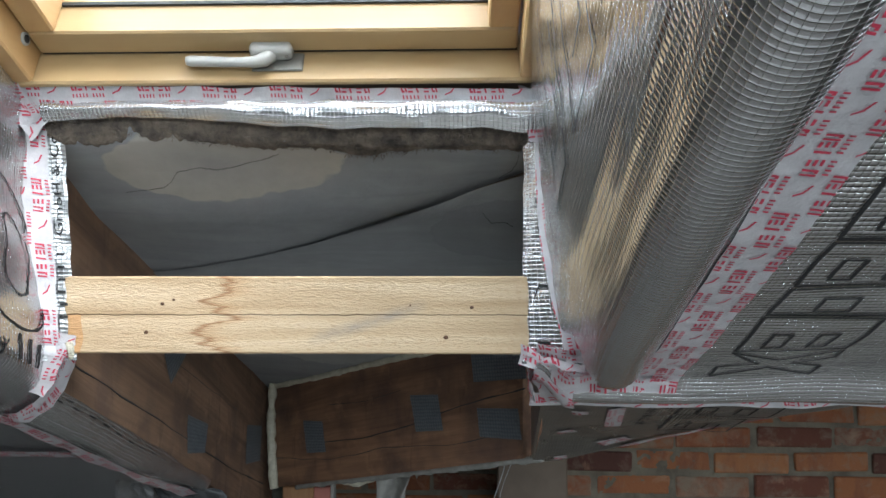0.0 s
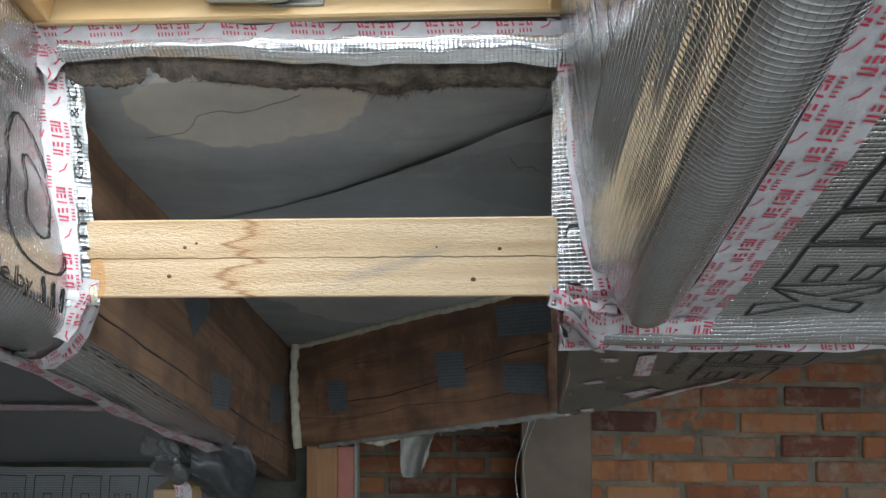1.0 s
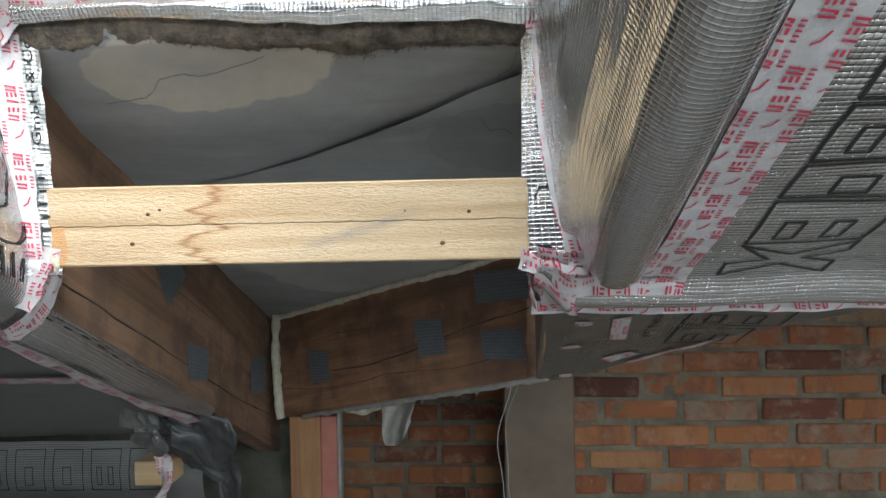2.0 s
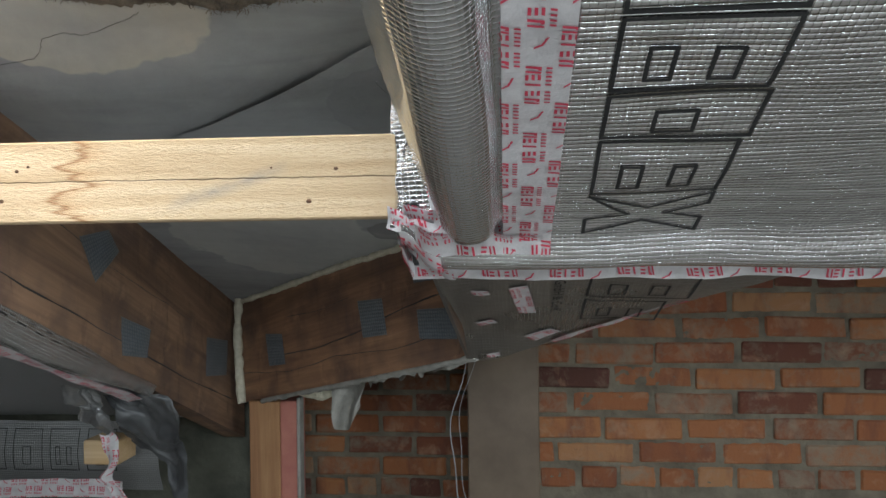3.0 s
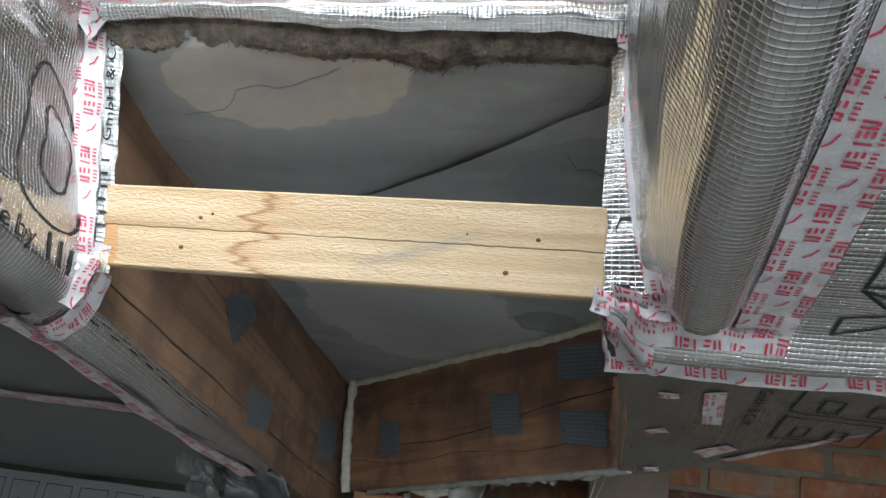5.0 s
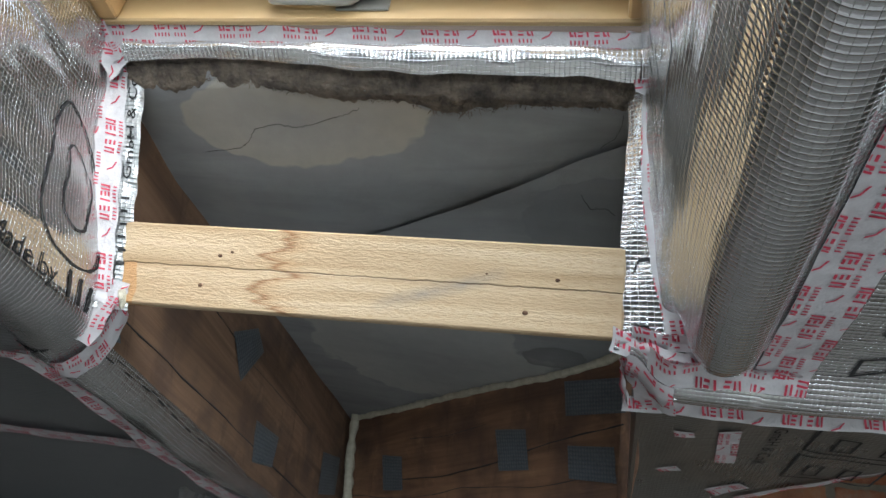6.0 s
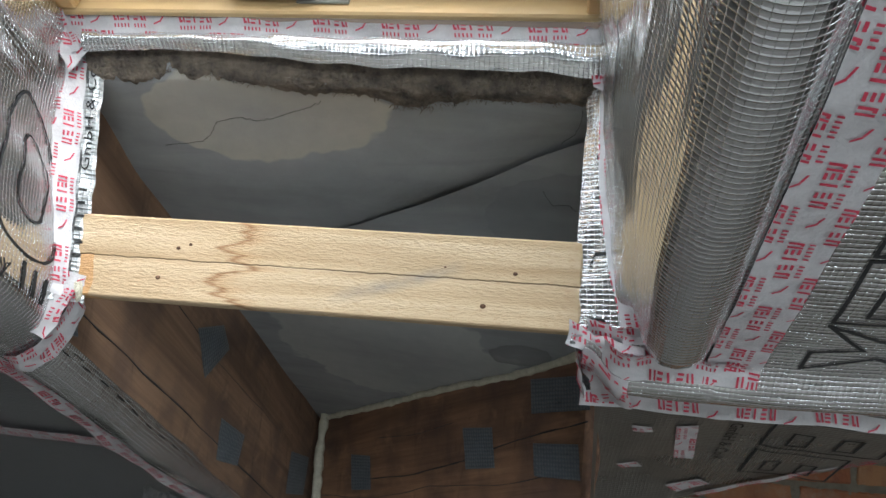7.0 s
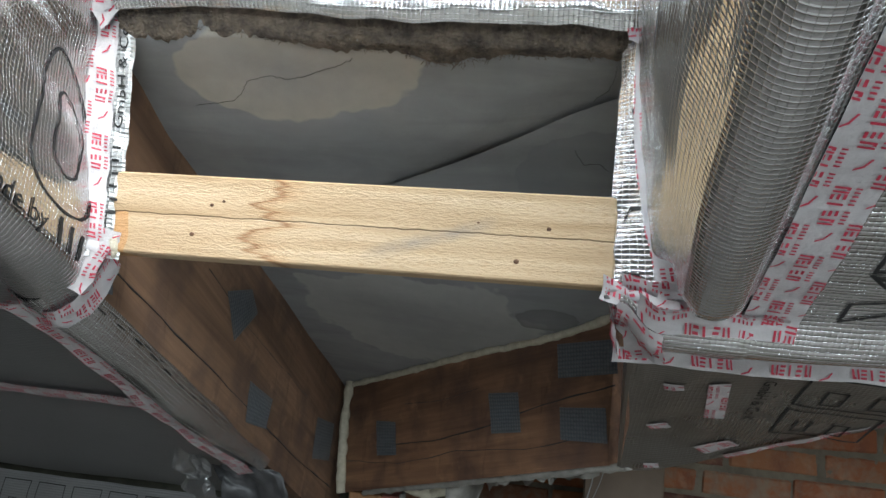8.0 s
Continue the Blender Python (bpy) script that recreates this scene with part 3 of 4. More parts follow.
def edge_top(s, w):
    x = -0.622 + 0.725 * s
    low_edge = 1.757 - 0.022 * step(0.35, 1.0, s) + 0.006 * math.sin(s * 9) + wob(s * 14, 0, 8, 1.0, 0.004)
    z = 1.786 + (low_edge - 1.786) * w
    return (x, 1.106 - 0.009 * math.sin(w * math.pi) + 0.006 * w * w + wob(s * 16, w * 3, 2, 1, 0.004), z)


part("edge_strip", sheet(edge_right, span(1.402, 1.775, 50), span(0, 1, 10)), FOIL_EDGE, rim)
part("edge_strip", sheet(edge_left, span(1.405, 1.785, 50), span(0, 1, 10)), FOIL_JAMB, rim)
part("edge_strip", sheet(edge_top, span(0, 1, 70), span(0, 1, 12)), FOIL_EDGE, rim)

# the new pine trimmer across the opening
header = thing("timber_header", (-0.258, YO + 0.03, 1.4155), "new rough-sawn pine timber across the opening, water-stained", "timber beam")
hb = box(-0.612, 0.092, YO, YO + 0.05, 1.4155, 1.530, 0.0025)
part("timber", hb, HEADER, header)

# grey underlay above the bay
FOLD = ((-0.72, 1.600), (-0.609, 1.580), (-0.448, 1.512), (-0.281, 1.441), (-0.166, 1.379), (-0.065, 1.318), (0.022, 1.266), (0.087, 1.229), (0.15, 1.194), (0.30, 1.14))
deck = thing("roof_underlay", (-0.25, 1.8, 1.48), "grey roof underlay sheet with pale water stains", "underlay", kind="structure")


def fold_y(x):
    return along(FOLD, x)[0] + wob(x, 0.4, 2.0, 9.0, 0.006)


def upper_sheet(x, v):
    """The upper sheet curls up softly where the lower one laps over it."""
    fy = fold_y(x)
    y = 1.122 + (fy - 1.122) * v
    curl = min(1.35, max(0.0, 1 - (fy - y) / (0.022 + 0.085 * step(-0.45, 0.08, x))))
    return (x, y, zd(x, y) + (0.0015 + 0.010 * step(-0.45, 0.05, x)) * curl * curl)


def lower_sheet(x, v):
    fy = fold_y(x)
    y = fy + (3.10 - fy) * v * v
    return (x, y, zd(x, y) - 0.002 * (1 - step(0.0, 0.05, y - fy)))


part("underlay_sheet", sheet(upper_sheet, span(-0.72, 0.30, 90), span(0, 1.2, 84)), DECK, deck)
part("underlay_sheet", sheet(lower_sheet, span(-0.72, 0.30, 90), span(0, 1, 80)), DECK, deck)

# old rafter on the left of the bay
oldl = thing("old_rafter", (-0.68, 1.9, 1.2), "old dark brown rafter with grey cloth patches", "rafter")
zb = lambda x, y: zc(y) + 0.006
part("timber", prism(((-0.72, 1.16), (-0.65, 1.16), (-0.65, 2.62), (-0.72, 2.62)), zb, lambda x, y: zd(-0.68, y) + 0.004), OLD, oldl)

# diagonal valley rafter
DA, DB = Vector((-0.62, 2.51)), Vector((0.128, 1.783))
dv = (DB - DA).normalized()
dn = Vector((-dv.y, dv.x))
zvb = lambda x, y: 0.888 + 0.236 * max(0.0, (Vector((x, y)) - DA).dot(dv))
valley = thing("valley_rafter", (-0.2, 2.12, 1.0), "old brown diagonal valley rafter, split along the grain", "rafter")
plan = [DA, DB, DB + dn * 0.09, DA + dn * 0.09]
part("timber", prism([tuple(p) for p in plan], zvb, lambda x, y: zd(x, y) + 0.01), OLDV, valley)

# brick wall and the board post before it
wall = structure("wall_north", box(0.20, 2.4, 2.673, 3.35, -0.12, 2.2), MORTAR, "old red brick wall with thick grey mortar", "wall")
recess = structure("wall_recess", box(-2.4, 0.20, 3.055, 3.35, -0.12, 2.0), MORTAR, "old red brick wall set back in shade behind the rafters", "wall")
post = thing("board_post", (0.21, 2.6, 0.0), "upright brown-grey board post before the brick wall", "post")
part("board", box(0.10, 0.325, 2.54, 2.60, 0.0, 1.25, 0.004), BOARD, post)
stud = thing("stud", (-0.5, 2.45, 0.0), "rough wooden stud with a red edge under the rafters", "stud")
part("timber", box(-0.575, -0.478, 2.45, 2.56, 0.0, 0.905, 0.003), STUD, stud)
part("red_edge", box(-0.478, -0.425, 2.455, 2.55, 0.0, 0.905, 0.003), REDWOOD, stud)

# lower foil piece
low = thing("foil_apron", (0.3, 1.4, 1.3), "brown-grey foil apron under the valley, its shade put into the tone", "foil membrane")
XD = ((1.20, 0.72), (1.274, 0.661), (1.394, 0.561), (1.524, 0.455), (1.668, 0.329), (1.745, 0.225), (1.775, 0.155))


def apron_f(x, y):
    wr = 0.006 * noise.noise(Vector((x * 7, y * 5, 2))) + 0.003 * noise.noise(Vector((x * 22, y * 9, 5))) + 0.0018 * math.sin((x + 0.5 * y) * 40) * step(0.35, 0.15, x)
    return (x, y, zl(y) - 0.003 + wr)


def apron_uv(y, u):
    x0 = 0.118 + 0.032 * step(1.2, 1.6, y)
    return apron_f(x0 + (along(XD, y)[0] - x0) * u, y)


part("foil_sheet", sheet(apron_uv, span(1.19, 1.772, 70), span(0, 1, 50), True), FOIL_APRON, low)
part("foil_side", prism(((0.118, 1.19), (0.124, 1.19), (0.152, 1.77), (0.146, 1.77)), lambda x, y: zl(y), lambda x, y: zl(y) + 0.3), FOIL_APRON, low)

# ---- roof window ----
WO = Vector((-0.274, 1.09, 1.819))
WM = Matrix.Translation(WO) @ Matrix(((1, 0, 0, 0), (0, -math.cos(PITCH), math.sin(PITCH), 0), (0, math.sin(PITCH), math.cos(PITCH), 0), (0, 0, 0, 1)))
win = thing("roof_window", tuple(WO), "pine roof window with a light grey lever handle", "roof window")
HW, LEN = 0.351, 1.12
part("window_frame", box(-HW - 0.03, HW + 0.03, -0.012, 0.0, -0.012, 0.075, 0.003, WM), VARN, win)
part("frame_stile", box(-HW - 0.03, -HW, 0.0, LEN, -0.012, 0.075, 0.003, WM), VARNV, win)
part("frame_stile", box(HW, HW + 0.03, 0.0, LEN, -0.012, 0.075, 0.003, WM), VARNV, win)
part("frame_head", box(-HW - 0.03, HW + 0.03, LEN, LEN + 0.03, -0.012, 0.075, 0.003, WM), VARN, win)
sash = part("sash", box(-HW + 0.003, HW - 0.003, 0.006, 0.05, 0.036, 0.105, 0.003, WM), VARN, win)
part("sash_stile", box(-HW + 0.003, -HW + 0.045, 0.05, LEN - 0.02, 0.036, 0.105, 0.003, WM), VARNV, sash)
part("sash_stile", box(HW - 0.045, HW - 0.003, 0.05, LEN - 0.02, 0.036, 0.105, 0.003, WM), VARNV, sash)
part("sash_head", box(-HW + 0.003, HW - 0.003, LEN - 0.065, LEN - 0.02, 0.036, 0.105, 0.003, WM), VARN, sash)
pane = part("pane", box(-HW + 0.04, HW - 0.04, 0.045, LEN - 0.06, 0.090, 0.098, 0, WM), GLASS, win)
pane.visible_shadow = False

# ---- print on the foil ----
def room_side(f, s, w, lift):
    e = 0.002
    p = Vector(f(s, w))
    n = (Vector(f(s + e, w)) - Vector(f(s - e, w))).cross(Vector(f(s, w + e)) - Vector(f(s, w - e)))
    n.normalize()
    if n.dot(Vector((-0.1, 0.2, 1.4)) - p) < 0:
        n = -n
    return p + n * lift


def stroke(bm, f, a, b, width, lift=0.0015):
    """An inked line from a to b on the surface f."""
    a, b = Vector(a), Vector(b)
    d = b - a
    if d.length == 0:
        return
    n = Vector((-d.y, d.x)).normalized() * width / 2
    e = d.normalized() * width / 2
    a, b = a - e, b + e
    k = max(2, int((b - a).length / 0.006))
    rows = []
    for i in range(k + 1):
        p = a + (b - a) * i / k
        rows.append([bm.verts.new(room_side(f, *(p + n * sg), lift)) for sg in (-1, 1)])
    for r, q in zip(rows, rows[1:]):
        bm.faces.new((r[0], r[1], q[1], q[0]))


def outline(bm, f, pts, width, close=True):
    for a, b in zip(pts, pts[1:] + (pts[:1] if close else [])):
        stroke(bm, f, a, b, width)


def block_mark(bm, f, a0, a1, b0, b1, width, slots):
    """A large outlined block, a across and b along, with slots cut in from one side."""
    pts = [(a0, b0), (a0, b1)]
    if slots == 0:      # waisted block
        am, bq = (a0 + a1) / 2, (b1 - b0)
        pts = [(a0, b0), (a0 + (a1 - a0) * 0.36, b0 + bq * 0.5), (a0, b0 + bq * 0.62), (a0, b1 - 0.004), (am, b0 + bq * 0.68), (a1, b1), (a1, b0 + bq * 0.66),
               (a0 + (a1 - a0) * 0.66, b0 + bq * 0.48), (a1, b0 + bq * 0.25), (a1, b0), (am, b0 + bq * 0.30)]
        outline(bm, f, pts, width)
        return
    outline(bm, f, [(a0, b0), (a0, b1), (a1, b1), (a1, b0)], width)
    cell = (a1 - a0) / (2 * slots + 1)
    for i in range(slots):
        c0 = a0 + cell * (2 * i + 1)
        outline(bm, f, [(c0, b0 + (b1 - b0) * 0.86), (c0, b0 + (b1 - b0) * 0.42), (c0 + cell * 0.8, b0 + (b1 - b0) * 0.42), (c0 + cell * 0.8, b0 + (b1 - b0) * 0.86)], width * 0.9)


def lettering(words, size):
    """Flat letters of the built-in font as a list of polygons, from (0, 0) to the right."""
    cu = bpy.data.curves.new("lettering", "FONT")
    cu.body, cu.size, cu.resolution_u = words, size, 2
    ob = new("lettering", cu)
    me = ob.evaluated_get(bpy.context.evaluated_depsgraph_get()).to_mesh()
    polys = [[tuple(me.vertices[i].co[:2]) for i in p.vertices] for p in me.polygons]
    bpy.data.objects.remove(ob)
    return polys


def letters_on(name, f, to_uv, words, size, parent):
    bm = bmesh.new()
    for poly in lettering(words, size):
        bm.faces.new([bm.verts.new(room_side(f, *to_uv(px, py), 0.0016)) for px, py in poly])
    return part(name, bm, BLACK, parent, "small black printed words")


for b0, b1, slots, wide in ((0.990, 1.092, 0, 0.472), (0.884, 0.982, 2, 0.470), (0.808, 0.876, 1, 0.476), (0.712, 0.800, 2, 0.470), (0.612, 0.704, 2, 0.470), (0.506, 0.600, 1, 0.470), (0.40, 0.494, 2, 0.47), (0.30, 0.39, 1, 0.47)):
    bm = bmesh.new()
    block_mark(bm, ceil_f, 0.335, wide, b0, b1, 0.0042, slots)
    part("foil_print", bm, BLACK, lining, "large black outlined block mark")
for y0, y1 in ((0.93, 1.02), (0.78, 0.90), (0.62, 0.75), (0.47, 0.59)):
    bm = bmesh.new()
    outline(bm, roll_right, [(y0, 0.12), (y0 + 0.02, 0.43), (y1, 0.43), (y1 - 0.02, 0.12)], 0.005)
    outline(bm, roll_right, [(y0 + 0.035, 0.2), (y0 + 0.045, 0.36), (y1 - 0.035, 0.36)], 0.005, False)
    part("foil_print", bm, BLACK, wrap, "black outlined block mark")


def rounded(pts, times=2):
    """A closed line with its corners cut again and again."""
    for _ in range(times):
        pts = [(a[0] + (b[0] - a[0]) * t, a[1] + (b[1] - a[1]) * t) for a, b in zip(pts, pts[1:] + pts[:1]) for t in (0.22, 0.78)]
    return pts


bm = bmesh.new()
outline(bm, roll_left, rounded([(1.045, 0.24), (1.00, 0.50), (1.03, 0.535), (1.08, 0.545), (1.12, 0.52), (1.135, 0.42), (1.12, 0.31), (1.09, 0.26)]), 0.0042)
outline(bm, roll_left, rounded([(1.065, 0.32), (1.045, 0.45), (1.07, 0.48), (1.10, 0.46), (1.11, 0.38), (1.095, 0.33)]), 0.0038)
part("foil_print", bm, BLACK, wrapl, "black outlined block marks")
letters_on("small_print", roll_left, lambda px, py: (0.935 + px, 0.600 - py * 1.6), "Made by", 0.034, wrapl)
for i in range(3):
    bm = bmesh.new()
    stroke(bm, roll_left, (1.075 + i * 0.021, 0.600), (1.075 + i * 0.021, 0.556), 0.006)
    part("print_bar", bm, BLACK, wrapl, "black print bar")
bm = bmesh.new()
for i in range(26):
    y = 1.19 + i * 0.027
    stroke(bm, roll_low, (y, 0.03 + 0.03 * (i % 2)), (y + 0.016, 0.03 + 0.03 * (i % 2)), 0.006)
part("edge_dash", bm, BLACK, wrapl, "black dashes along the foil edge")
letters_on("small_print", edge_left, lambda px, py: (1.590 + px, 0.13 + py * 9.0), "GmbH & Co.K", 0.030, rim)
for i in range(6):
    bm = bmesh.new()
    stroke(bm, edge_left, (1.47 + i * 0.0185, 0.14), (1.47 + i * 0.0185, 0.30), 0.004)
    part("print_bar", bm, BLACK, rim, "black print bar")
bm = bmesh.new()
outline(bm, edge_right, [(1.432, 0.52), (1.432, 0.30), (1.50, 0.30), (1.515, 0.40), (1.515, 0.60)], 0.0045, False)
part("foil_print", bm, BLACK, rim, "black outlined mark")
bm = bmesh.new()
outline(bm, edge_right, [(1.60, 0.45), (1.60, 0.75), (1.64, 0.75), (1.64, 0.45)], 0.0045)
part("foil_print", bm, BLACK, rim, "black outlined mark")
drop_f = lambda x, z: (x, 2.322 - 0.02 * math.sin((0.87 - z) * 18) + wob(x, 0, z, 9, 0.008), z)
for i in range(7):
    bm = bmesh.new()
    x0 = -1.02 - i * 0.115
    block_mark(bm, drop_f, x0, x0 + 0.088, 0.845, 0.725, 0.0022, (1, 2, 1, 1, 2, 1, 2)[i])
    part("foil_print", bm, BLACK, liningl, "black outlined block mark")

# apron
for y0, y1, slots in ((1.29, 1.395, 2), (1.415, 1.525, 2)):
    bm = bmesh.new()
    block_mark(bm, lambda a, b: apron_f(a, b), 0.368, 0.53 - (y0 - 1.29) * 0.25, y0, y1, 0.0042, slots)
    part("foil_print", bm, BLACK, low, "black outlined block mark")
letters_on("small_print", apron_f, lambda px, py: (0.312 + py, 1.315 + px), "GmbH & Co.K", 0.026, low)
for x0, y0, lx, ly, ang in ((0.179, 1.342, 0.028, 0.022, -0.2), (0.240, 1.33, 0.030, 0.145, -0.12), (0.176, 1.556, 0.036, 0.026, -0.5), (0.268, 1.64, 0.075, 0.03, -0.9), (0.19, 1.715, 0.027, 0.02, -0.2)):
    c, sn = math.cos(ang), math.sin(ang)
    tape_strip("tape_piece", low, lambda s, w, x0=x0, y0=y0, c=c, sn=sn: (x0 + w * c - s * sn, y0 + s * c + w * sn, apron_f(x0 + w * c - s * sn, y0 + s * c + w * sn)[2] - 0.003), ly, lx, "torn piece of printed tape", 1)


def poly_tape(name, parent, pts, width, across, label="", rows=2, lift=(0, 0, 0), crumple=0.002, seed=0, prints=True, freq=16, first=-0.007):
    """Tape along a line of points; across: the way over its width."""
    P = [Vector(p) for p in pts]
    L = [0.0]
    for a, b in zip(P, P[1:]):
        L.append(L[-1] + (b - a).length)
    A = Vector(across).normalized()

    def f(s, w):
        s2 = min(max(s, 0.0), L[-1])
        for i in range(len(P) - 1):
            if s2 <= L[i + 1] or i == len(P) - 2:
                t = (s2 - L[i]) / (L[i + 1] - L[i])
                p = P[i].lerp(P[i + 1], t) + (P[i + 1] - P[i]).normalized() * (s - s2)
                break
        p = p + A * w + Vector(lift)
        q = Vector((s * freq, w * (freq + 12), seed * 7.3))
        return p + Vector((noise.noise(q), noise.noise(q + Vector((9, 0, 0))), noise.noise(q + Vector((0, 9, 0))))) * crumple
    return tape_strip(name, parent, f, L[-1], width, label, rows, first=first)


lines = thing("printed_tape", (0.27, 0.5, zc(0.5)), "white adhesive tape with red print along the foil seam", "tape", "printed tapes")
tape_strip("tape", lines, lambda s, w: tuple(Vector(ceil_f(0.238 + w + 0.004 * math.sin(s * 3), -0.2 + s)) + Vector((0, 0, -0.0048))), 1.315, 0.060, "", 2, 0.03)
et = thing("printed_tape", (0.5, 1.225, 1.34), "white printed tape along the lower edge of the foil", "tape", "printed tapes")
poly_tape("tape", et, [(0.10 + i * 0.06, 1.236 + 0.003 * math.sin(i), 1.348 - 0.0002 * i + 0.003 * math.sin(i * 1.7)) for i in range(18)], 0.021, (0, 0.25, -0.95), "", 1, crumple=0.004, first=0.003)
wt = thing("printed_tape", (-0.27, 1.1, 1.79), "white printed tape under the window frame", "tape", "printed tapes")
poly_tape("tape", wt, [(-0.68 + i * 0.05, 1.099 + 0.001 * math.sin(i * 2), 1.809 - 0.0008 * i) for i in range(17)], 0.032, (0, 0.30, -0.95), "", 1, crumple=0.003, seed=3)
rt = thing("printed_tape", (0.13, 1.12, 1.4), "white printed tape beside the opening, wrinkled", "tape", "printed tapes")
tape_strip("tape", rt, lambda s, w: tuple(Vector(edge_right(1.76 - s, 1.06 - w * (26 - 12 * step(0.15, 0.36, s)))) + Vector((0.0, -0.004 + wob(s * 40, w * 40, 1, 1, 0.003), 0))), 0.355, 0.022, "", 0, 0.02)
lt = thing("printed_tape", (-0.65, 1.12, 1.4), "white printed tape beside the opening, wrinkled", "tape", "printed tapes")
tape_strip("tape", lt, lambda s, w: tuple(Vector(edge_left(1.78 - s, 1.02 - w * 15)) + Vector((0.0, -0.004 + wob(s * 40, w * 40, 5, 1, 0.003), 0))), 0.36, 0.046, "", 1, 0.05)
# crumpled corner pieces
ct = thing("tape_corner", (0.12, 1.16, 1.38), "crumpled pieces of printed tape at the corner of the opening", "tape", "printed tapes")
poly_tape("tape", ct, [(0.080, 1.140, 1.428), (0.10, 1.134, 1.420), (0.13, 1.124, 1.412), (0.172, 1.112, 1.400)], 0.022, (0.02, 0.2, -1), "", 0, crumple=0.009, seed=1, freq=45)
poly_tape("tape", ct, [(0.090, 1.142, 1.412), (0.097, 1.172, 1.388), (0.108, 1.200, 1.362), (0.120, 1.226, 1.338)], 0.050, (1, -0.35, -0.12), "", 1, crumple=0.009, seed=2, freq=45)
poly_tape("tape", ct, [(0.088, 1.150, 1.400), (0.094, 1.178, 1.376), (0.102, 1.205, 1.352)], 0.022, (0.25, 0.2, -0.9), "", 1, crumple=0.008, seed=4, freq=45)
poly_tape("tape", ct, [(0.100, 1.126, 1.432), (0.14, 1.116, 1.424), (0.19, 1.108, 1.412), (0.245, 1.104, 1.402)], 0.050, (0.02, 0.55, -0.85), "", 0, crumple=0.009, seed=7, freq=40)
tape_strip("tape", ct, lambda s, w: tuple(Vector(ceil_f(0.120 + s, 1.088 + w - 0.04 * s)) + Vector((0.003 * noise.noise(Vector((s * 50, w * 50, 3))), 0.003 * noise.noise(Vector((s * 50, w * 60, 8))), -0.007 + 0.004 * noise.noise(Vector((s * 45, w * 45, 6)))))), 0.165, 0.030, "", 1)
poly_tape("tape", ct, [(0.13, 1.122, 1.398), (0.18, 1.112, 1.392), (0.23, 1.108, 1.386), (0.30, 1.115, 1.376)], 0.030, (0, 0.85, -0.5), "", 0, crumple=0.007, seed=5, freq=40)
tape_strip("tape", ct, lambda s, w: tuple(Vector(ceil_f(0.097 + w, 1.120 + s)) + Vector((0.004 * noise.noise(Vector((s * 60, w * 50, 3))), 0.003 * noise.noise(Vector((s * 50, w * 60, 8))), -0.004 + 0.004 * noise.noise(Vector((s * 55, w * 55, 1)))))), 0.112, 0.055, "", 1)
poly_tape("tape", ct, [(0.094, 1.150, 1.425), (0.094, 1.185, 1.402), (0.097, 1.225, 1.375)], 0.045, (0.08, 0.1, -1), "", 1, crumple=0.006, seed=14, freq=40)
poly_tape("tape", ct, [(0.105, 1.10, 1.80), (0.118, 1.105, 1.765), (0.122, 1.11, 1.72)], 0.032, (-1, 0.15, 0.1), "", 1, crumple=0.006, seed=6, freq=40)
cl = thing("tape_corner", (-0.64, 1.14, 1.38), "crumpled pieces of printed tape at the corner of the opening", "tape", "printed tapes")
poly_tape("tape", cl, [(-0.655, 1.118, 1.452), (-0.62, 1.128, 1.446), (-0.582, 1.142, 1.444)], 0.034, (0, 0.05, -1), "", 1, crumple=0.006, seed=8, freq=40)
poly_tape("tape", cl, [(-0.600, 1.135, 1.430), (-0.612, 1.145, 1.395), (-0.632, 1.165, 1.360), (-0.665, 1.19, 1.335), (-0.70, 1.215, 1.325)], 0.050, (-1, -0.25, 0.05), "", 1, crumple=0.006, seed=9, freq=40)
poly_tape("tape", cl, [(-0.70, 1.10, 1.79), (-0.668, 1.108, 1.765), (-0.640, 1.115, 1.73)], 0.05, (0.5, 0, 0.6), "", 1, crumple=0.007, seed=10, freq=40)
poly_tape("tape", cl, [(-0.725, 1.07, 1.84), (-0.690, 1.09, 1.80), (-0.670, 1.11, 1.75)], 0.045, (0.9, 0, 0.2), "", 1, crumple=0.006, seed=11, freq=40)
poly_tape("tape", cl, [(-0.588, 1.138, 1.428), (-0.600, 1.139, 1.392), (-0.625, 1.142, 1.352)], 0.052, (-0.9, -0.2, 0.35), "", 1, crumple=0.006, seed=22, freq=40)
poly_tape("tape", cl, [(-0.596, 1.140, 1.420), (-0.612, 1.150, 1.385), (-0.640, 1.155, 1.345), (-0.680, 1.160, 1.322), (-0.725, 1.165, 1.326), (-0.765, 1.175, 1.350), (-0.80, 1.19, 1.352)], 0.048, (-0.08, 0.9, -0.40), "", 1, crumple=0.005, seed=21, freq=34)
# seam tapes of the bay beside the old rafter
sl = thing("printed_tape", (-0.72, 1.5, 1.22), "dusty printed tape along the seam under the old rafter", "tape", "printed tapes")
poly_tape("tape", sl, [tuple(Vector(roll_low(1.19 + i * 0.07, 1.0)) + Vector((0.004 + 0.004 * math.sin(i * 2), 0, -0.022))) for i in range(12)], 0.040, (-1, 0, -0.2), "", 0, crumple=0.003, seed=12)
sh = thing("printed_tape", (-1.1, 1.23, 1.33), "printed tape across the foil joint", "tape", "printed tapes")
poly_tape("tape", sh, [(-0.70 - i * 0.1, 1.222, zc(1.222) - 0.004) for i in range(15)], 0.022, (0, 0.9, -0.35), "", 0, crumple=0.003, seed=13)
sh2 = thing("printed_tape", (-1.1, 1.62, 1.16), "printed tape across the foil joint", "tape", "printed tapes")
